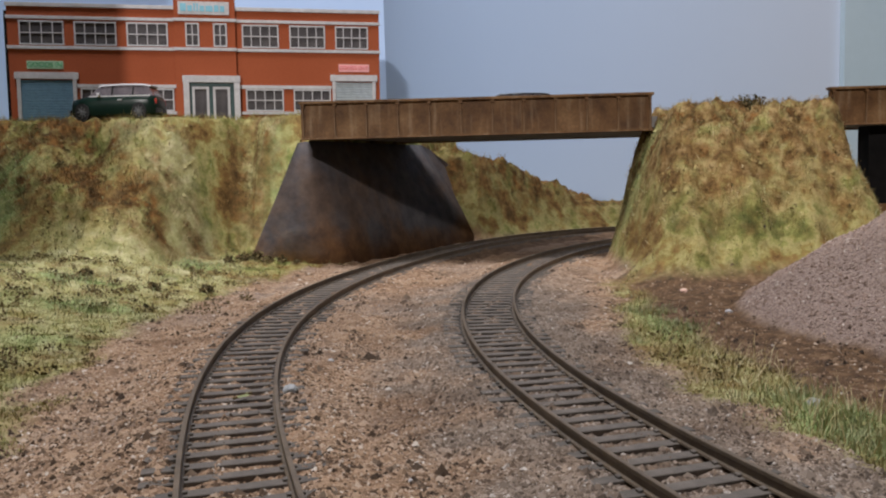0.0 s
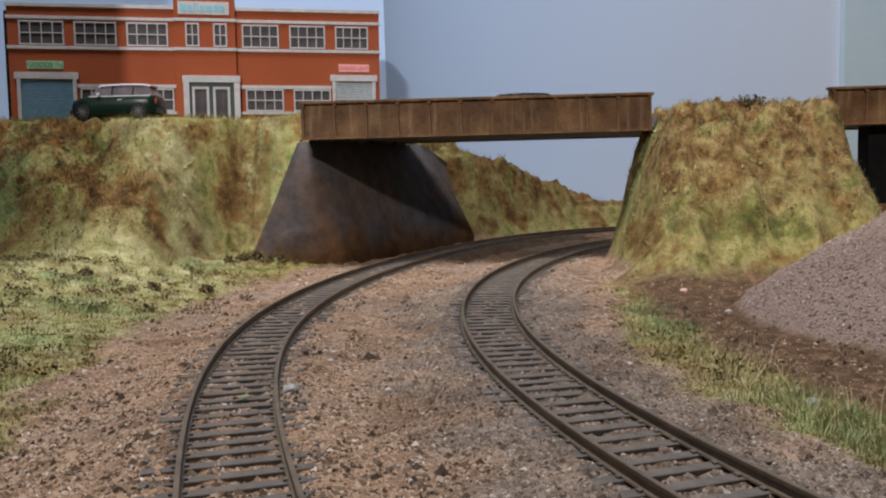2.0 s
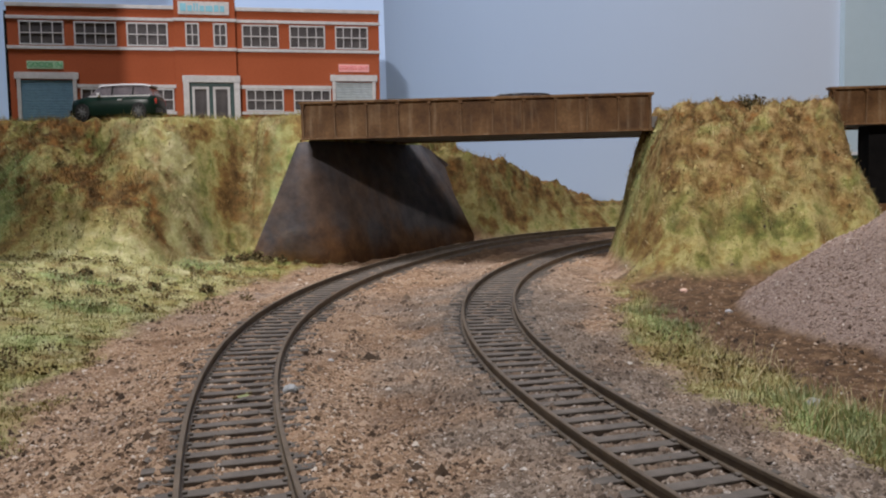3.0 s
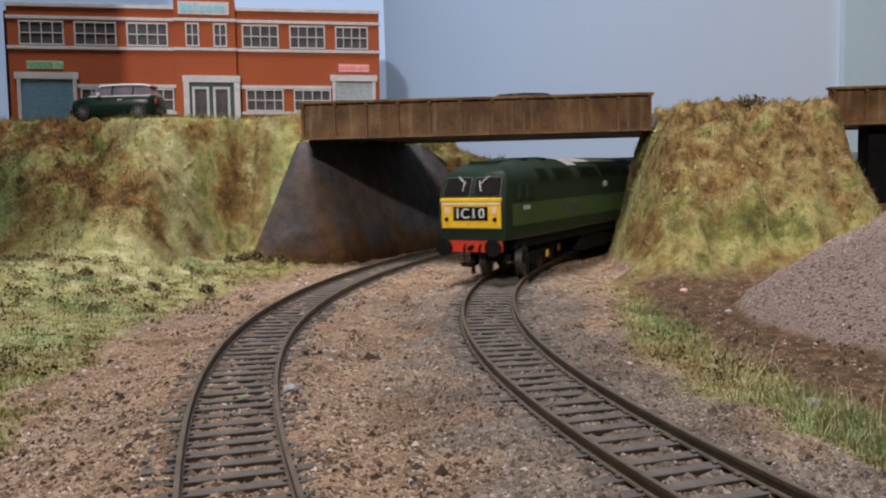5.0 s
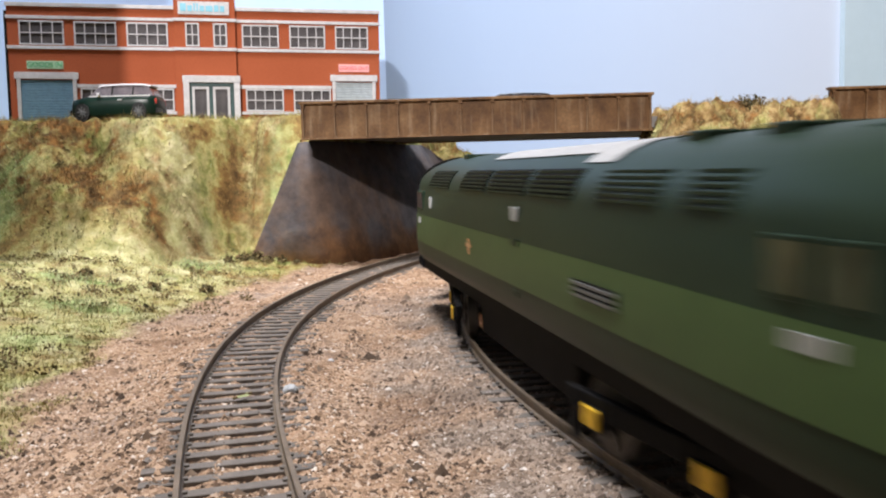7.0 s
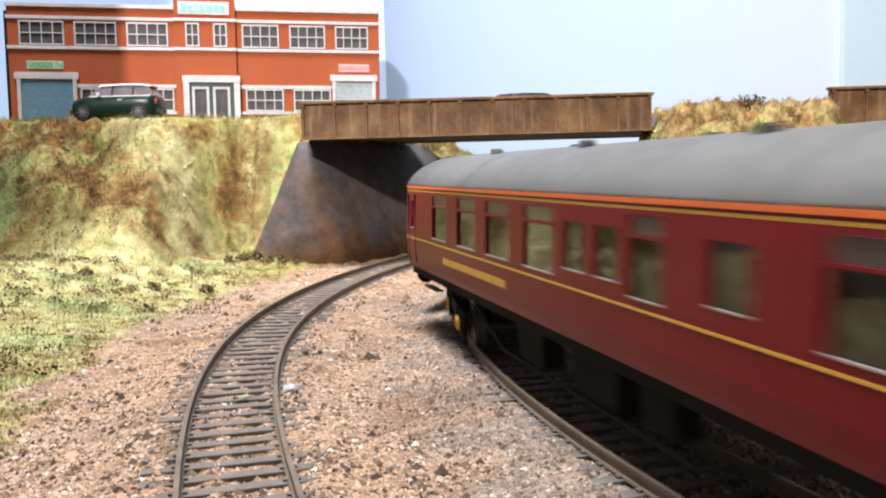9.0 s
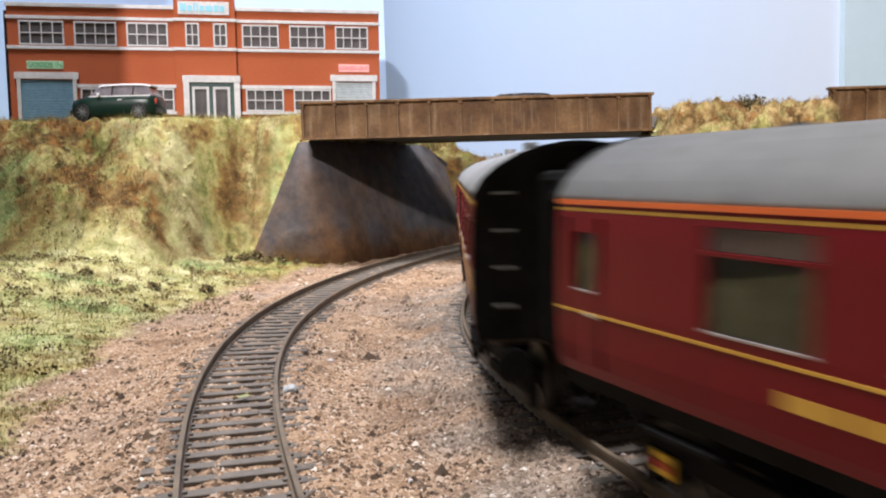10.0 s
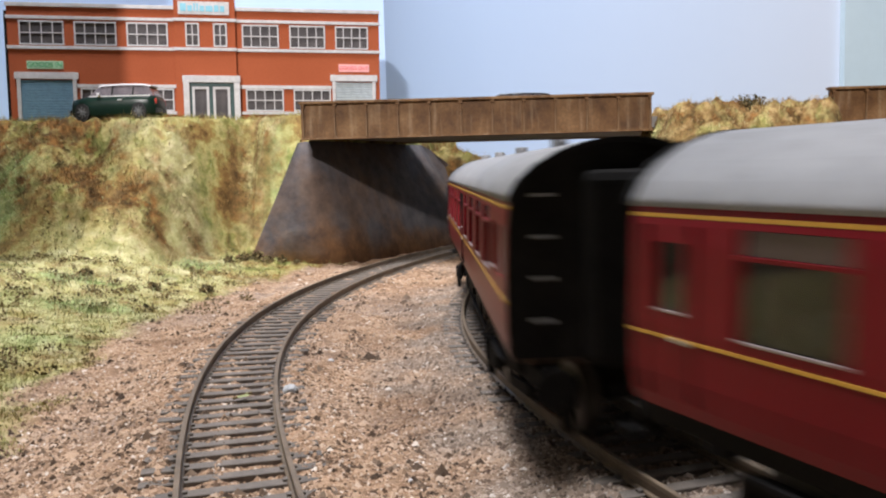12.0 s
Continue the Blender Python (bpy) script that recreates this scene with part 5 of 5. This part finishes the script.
def blades(name, x, y, length, material, label, lean=0.8, width=0.16):
    """Thin standing fibres, each a narrow bent strip."""
    n = len(x)
    rng = np.random.RandomState(n)
    z = height(x, y)
    a = rng.uniform(0, 6.283, n)
    wx, wy = np.cos(a) * width, np.sin(a) * width
    nx = np.clip(height(x - 2, y) - height(x + 2, y), -6, 6) / 4
    ny = np.clip(height(x, y - 2) - height(x, y + 2), -6, 6) / 4
    nn = np.sqrt(nx * nx + ny * ny + 1)
    way = np.stack([nx / nn, ny / nn, 1 / nn], -1) + lean * rng.normal(0, 0.5, (n, 3))
    way *= (length / np.linalg.norm(way, axis=1))[:, None]
    tx, ty, tz = way[:, 0], way[:, 1], way[:, 2]
    p = np.stack([
        np.stack([x - wx, y - wy, z - 0.3], -1), np.stack([x + wx, y + wy, z - 0.3], -1),
        np.stack([x + tx * 0.4 + wx * 0.8, y + ty * 0.4 + wy * 0.8, z + tz * 0.6], -1), np.stack([x + tx * 0.4 - wx * 0.8, y + ty * 0.4 - wy * 0.8, z + tz * 0.6], -1),
        np.stack([x + tx, y + ty, z + tz], -1)], 1)
    f4 = np.arange(n)[:, None] * 5 + np.array([0, 1, 2, 3])[None]
    f3 = np.arange(n)[:, None] * 5 + np.array([3, 2, 4])[None]
    ob = raw(name, p.reshape(-1, 3), f4.tolist() + f3.tolist(), material)
    for nm, g in ZONES:
        at = ob.data.attributes.new(nm, "FLOAT", "POINT")
        at.data.foreach_set("value", np.repeat(field(g, x, y), 5).astype(np.float32))
    return tagged(ob, label, "grass", kind="stuff")


def make_grass():
    rng = np.random.RandomState(41)
    n = 330000
    y = 110 * (640 / 110.0) ** rng.uniform(0, 1, n)
    x = y * rng.uniform(-0.58, 0.58, n)
    g = field(G_GRASS, x, y)
    clump = 0.5 + 0.5 * lump(x, y, 22, 43)
    keep = (g > rng.uniform(0.15, 0.9, n)) & ((x < 50) | (y > 372) | (rng.uniform(0, 1, n) < 0.5)) & (rng.uniform(0, 1, n) < np.clip(clump + 0.35, 0.15, 1))
    x, y = x[keep], y[keep]
    bank = np.clip((height(x, y) - 12) / 30, 0, 1)
    length = rng.uniform(0.8, 2.6, len(x)) * (0.75 + 0.9 * bank * np.where(x > 80, 0.55, 1.0)) * (0.6 + 0.8 * (0.5 + 0.5 * lump(x, y, 13, 44)).clip(0, 1.3)) * np.where((y < 372) & (bank < 0.1), 0.6, 1.0)
    blades("grass_fibres", x, y, length, M_BLADES, "yellow-green and rusty static grass on banks and verges", 1.0, 0.13)
    spots = [(-213, 424, 14), (-218, 412, 12), (76, 158, 9), (75, 145, 7), (74, 174, 9), (71, 255, 8), (70, 285, 8), (-122, 412, 10), (-150, 342, 12), (-128, 300, 10)]
    n = 420
    xs = np.concatenate([rng.normal(cx, r * 0.5, n) for cx, cy, r in spots])
    ys = np.concatenate([rng.normal(cy, r * 0.5, n) for cx, cy, r in spots])
    blades("bright_grass_tufts", xs, ys, rng.uniform(1.0, 3.4, len(xs)), M_MINT, "bright green grass tufts on the verge", 0.8, 0.12)
    # long straggling straws
    n = 700
    ys = 150 * (450 / 150.0) ** rng.uniform(0, 1, n)
    xs = ys * rng.uniform(-0.56, 0.56, n)
    sy = rng.uniform(140, 300, 7000)
    sx = sy * rng.uniform(0.2, 0.56, 7000)
    xs, ys = np.concatenate([xs, sx]), np.concatenate([ys, sy])
    k = (field(G_GRASS, xs, ys) > 0.5) & ((xs < 40) | (field(G_CREAM, xs, ys) > 0.2))
    blades("dry_straws", xs[k], ys[k], rng.uniform(3.5, 9, int(k.sum())), M_STRAW, "long pale dry straws in the grass", 2.2, 0.085)


make_grass()


def make_bank_straws():
    """Pale straws and dark twigs lying at all angles over the banks and the mound."""
    rng = np.random.RandomState(91)
    for n, mat, label, name, lo, hi, wide in ((15000, M_STRAW, "pale dry grass stems lying over the banks", "bank_straws", 1.6, 5.2, 0.10),
                                              (9000, M_LITTER, "dark broken twigs lying over the banks", "bank_twigs", 1.0, 3.6, 0.15),
                                              (6000, M_MINT, "fresh green stems on the banks", "bank_stems", 1.4, 4.0, 0.11)):
        y = rng.uniform(270, 500, n)
        x = y * rng.uniform(-0.54, 0.54, n)
        g = field(G_GRASS, x, y)
        tuft = lump(x, 1.6 * y, 16, 95 + len(name))
        k = (g > 0.6) & (rng.uniform(0, 1, n) < np.clip(0.5 + 0.7 * tuft, 0.06, 1)) & (height(x, y) < 92)
        blades(name, x[k], y[k], rng.uniform(lo, hi, int(k.sum())), mat, label, 2.4, wide)


make_bank_straws()


def make_turf():
    """Lumps of ground foam that roughen banks and verges."""
    rng = np.random.RandomState(61)
    n = 42000
    y = 150 * (620 / 150.0) ** rng.uniform(0, 1, n)
    x = y * rng.uniform(-0.58, 0.58, n)
    k = (field(G_GRASS, x, y) > 0.7) & (rng.uniform(0, 1, n) < np.clip(0.45 + 0.8 * lump(x, 1.5 * y, 18, 63), 0.03, 1))
    x, y = x[k], y[k]
    bank = np.clip((height(x, y) - 10) / 20, 0.25, 1)
    ob = chips("turf_lumps", x, y, np.exp(rng.normal(-0.25, 0.5, len(x))).clip(0.2, 1.5) * bank, M_BLADES, "tufted yellow-green and brown turf lumps on the banks", "turf", 0.6, 0.75, 0.45)
    for nm, g in ZONES:
        at = ob.data.attributes.new(nm, "FLOAT", "POINT")
        at.data.foreach_set("value", np.repeat(field(g, x, y), 5).astype(np.float32))


make_turf()


def make_litter():
    """Dark crumbs of leaf and twig in loose clumps over banks and verges."""
    rng = np.random.RandomState(51)
    cy = 190 * (480 / 190.0) ** rng.uniform(0, 1, 560)
    cx = cy * rng.uniform(-0.56, 0.56, 560)
    k = (field(G_GRASS, cx, cy) > 0.6) & (height(cx, cy) < 88)
    cx, cy = cx[k], cy[k]
    vy = rng.uniform(300, 410, 46)
    vx = rng.uniform(-0.52, -0.24, 46) * vy
    cx, cy = np.concatenate([cx, vx, vx + 2, vx + 3]), np.concatenate([cy, vy, vy + 1, vy - 1])
    m = 26
    spread = rng.uniform(0.8, 3.0, len(cx))
    x = (cx[:, None] + rng.normal(0, 1, (len(cx), m)) * spread[:, None]).reshape(-1)
    y = (cy[:, None] + rng.normal(0, 1, (len(cx), m)) * spread[:, None]).reshape(-1)
    z = height(x, y) + rng.uniform(0, 2.4, len(x))
    n = len(x)
    u = rng.normal(0, 1, (n, 3))
    u /= np.linalg.norm(u, axis=1)[:, None]
    w = np.cross(u, rng.normal(0, 1, (n, 3)))
    w /= np.linalg.norm(w, axis=1)[:, None]
    s = np.exp(rng.normal(-0.75, 0.4, n))[:, None]
    c = np.stack([x, y, z], -1)
    p = np.stack([c - u * s, c + w * s * 0.5, c + u * s, c - w * s * 0.45], 1)
    f = np.arange(n)[:, None] * 4 + np.array([0, 1, 2, 3])[None]
    tagged(raw("leaf_litter", p.reshape(-1, 3), f, M_LITTER), "dark crumbs of foliage scattered over the banks", "foliage", kind="stuff")


make_litter()


def make_bush(cx, cy, r, label):
    rng = np.random.RandomState(int(abs(cx * 7 + cy)))
    t = thing("bush", mm(cx, cy, float(height(np.array([cx]), np.array([cy]))[0])), label, "bush", "low bushes")
    bm = bmesh.new()
    for i in range(9):
        a, e = rng.uniform(0, 6.28), rng.uniform(0.4, 1.4)
        rod(bm, (0, 0, -0.6), (r * math.cos(a) * math.cos(e), r * math.sin(a) * math.cos(e), r * math.sin(e)), 0.22, 5, 0.08)
    part("twigs", bm, M_BLACK, t)
    n = 260
    d = rng.normal(0, 1, (n, 3))
    d /= np.linalg.norm(d, axis=1)[:, None]
    d[:, 2] = np.abs(d[:, 2])
    c = d * (r * rng.uniform(0.35, 1.1, n) * (0.8 + 0.3 * np.sin(d[:, 0] * 9 + d[:, 1] * 7)))[:, None]
    u, w = rng.normal(0, 0.55, (n, 3)), rng.normal(0, 0.45, (n, 3))
    p = np.stack([c - u, c + w, c + u, c - w], 1).reshape(-1, 3)
    raw("leaves", p, np.arange(4 * n).reshape(n, 4), M_LITTER, t)


for bx, by, br in ((152, 424, 7.0), (158, 426, 5.5), (126, 422, 2.6), (183, 424, 2.4), (-99, 447, 4.2), (-93, 446, 3), (-86, 448, 2.6), (-104, 440, 4.5), (-78, 446, 2.2), (-110, 430, 3.5), (-100, 352, 3.4), (-120, 346, 3.6), (-150, 352, 3.2), (206, 462, 9), (212, 470, 8)):
    make_bush(bx, by, br, "low dark green model bush with bare twigs")


# ---- tracks ----
RAIL_PROF = [(-0.8, -2.5), (0.8, -2.5), (0.7, -2.2), (0.24, -2.0), (0.24, -0.9), (0.46, -0.7), (0.46, -0.1), (0.34, 0), (-0.34, 0), (-0.46, -0.1), (-0.46, -0.7), (-0.24, -0.9), (-0.24, -2.0), (-0.7, -2.2)]


def sweep(line, s0, s1, off, prof, step=3.0):
    """A profile of (across, up) points swept along a line at an offset to its right."""
    n = len(prof)
    verts, faces = [], []
    ss = np.arange(s0, s1 + step, step)
    for s in ss:
        x, y, a = at_line(line, s)
        for u, v in prof:
            verts.append((x + (off + u) * math.cos(a), y - (off + u) * math.sin(a), v))
    for i in range(len(ss) - 1):
        for k in range(n):
            faces.append((i * n + k, i * n + (k + 1) % n, (i + 1) * n + (k + 1) % n, (i + 1) * n + k))
    return verts, faces


def sleeper_mesh():
    bm = boxed(-15, 15, -1.38, 1.38, -6.4, -2.5, 0.2)
    for c in (-8.7, 8.7):
        for o in (-1.0, 1.0):
            box(bm, c + o - 0.45, c + o + 0.45, -0.6, 0.6, -2.6, -2.05, 0.15)
    return bm


def make_track(line, lo, hi, first, last_s, label, wobble):
    t = thing("track", Matrix(), label, "track", "tracks", "structure")
    for off in (-8.7, 8.7):
        v, f = sweep(line, lo, hi, off, RAIL_PROF)
        raw("rail", v, f, M_RAIL, t)
    rng = random.Random(7)
    me = None
    for s in np.arange(first, last_s, 6.05):
        x, y, a = at_line(line, float(s))
        if me is None:
            ob = part("sleeper", sleeper_mesh(), M_SLEEPER, t)
            me = ob.data
        else:
            ob = new("sleeper", me)
            ob.parent = t
        ob.matrix_basis = mm(x, y, rng.uniform(-0.12, 0.08), 0, 0, -math.degrees(a) + rng.uniform(-wobble, wobble))
    return t


make_track(LEFT, -200, 800, -30, 560, "curved model railway track with brown steel rails and grey sleepers", 0.8)
make_track(RIGHT, -1050, 2000, -30, 620, "tightly curved model railway track with grey sleepers in ballast", 0.8)


# ---- how the train runs ----
RUN_T = [0.0, 3.2, 4.8, 5.2, 5.5, 5.8, 6.2, 6.5, 6.7, 7.2, 8.8, 9.2, 9.5, 9.8, 10.5, 11.0, 11.5, 12.0]
RUN_S = [920, 510, 307, 254, 211, 168, 110, 65, 36, -37.6, -271, -324.7, -368.3, -411, -510, -579.8, -650.4, -719.4]


def motions():
    times = [i / 15 for i in range(181)]
    along = [float(np.interp(t, RUN_T, RUN_S)) for t in times]
    along = [along[0]] + [(along[max(i - 2, 0)] + along[i - 1] + along[i] + along[i + 1] + along[min(i + 2, 180)]) / 5 if 2 < i < 178 else along[i] for i in range(1, 180)] + [along[180]]
    heading = {}
    for ob, lead, half, pivot in TRAIN:
        rows = []
        for i, t in enumerate(times):
            s = along[i] + lead + half
            x0, y0, a0 = at_line(RIGHT, s - pivot)
            x1, y1, a1 = at_line(RIGHT, s + pivot)
            turn = math.degrees(math.atan2(-(x0 - x1), y0 - y1))
            heading[ob.name, i] = (turn, s)
            if i % 3 == 0:
                rows.append((t, mm((x0 + x1) / 2, (y0 + y1) / 2, 0, 0, 0, turn)))
        walk(ob, rows)
    for ob, b, y in BOGIES:
        rows = []
        for i in range(0, 181, 3):
            turn, s = heading[ob.name, i]
            a = at_line(RIGHT, s - y)[2]
            own = (180 - math.degrees(a) - turn + 180) % 360 - 180
            rows.append((times[i], mm(0, y, 0, 0, 0, own)))
        walk(b, rows)
    for w, y, r in SPINNERS:
        walk(w, [(times[i], mm(0, y, r, math.degrees(along[i] / r) if r else 0, 0, 0)) for i in range(181)])


motions()
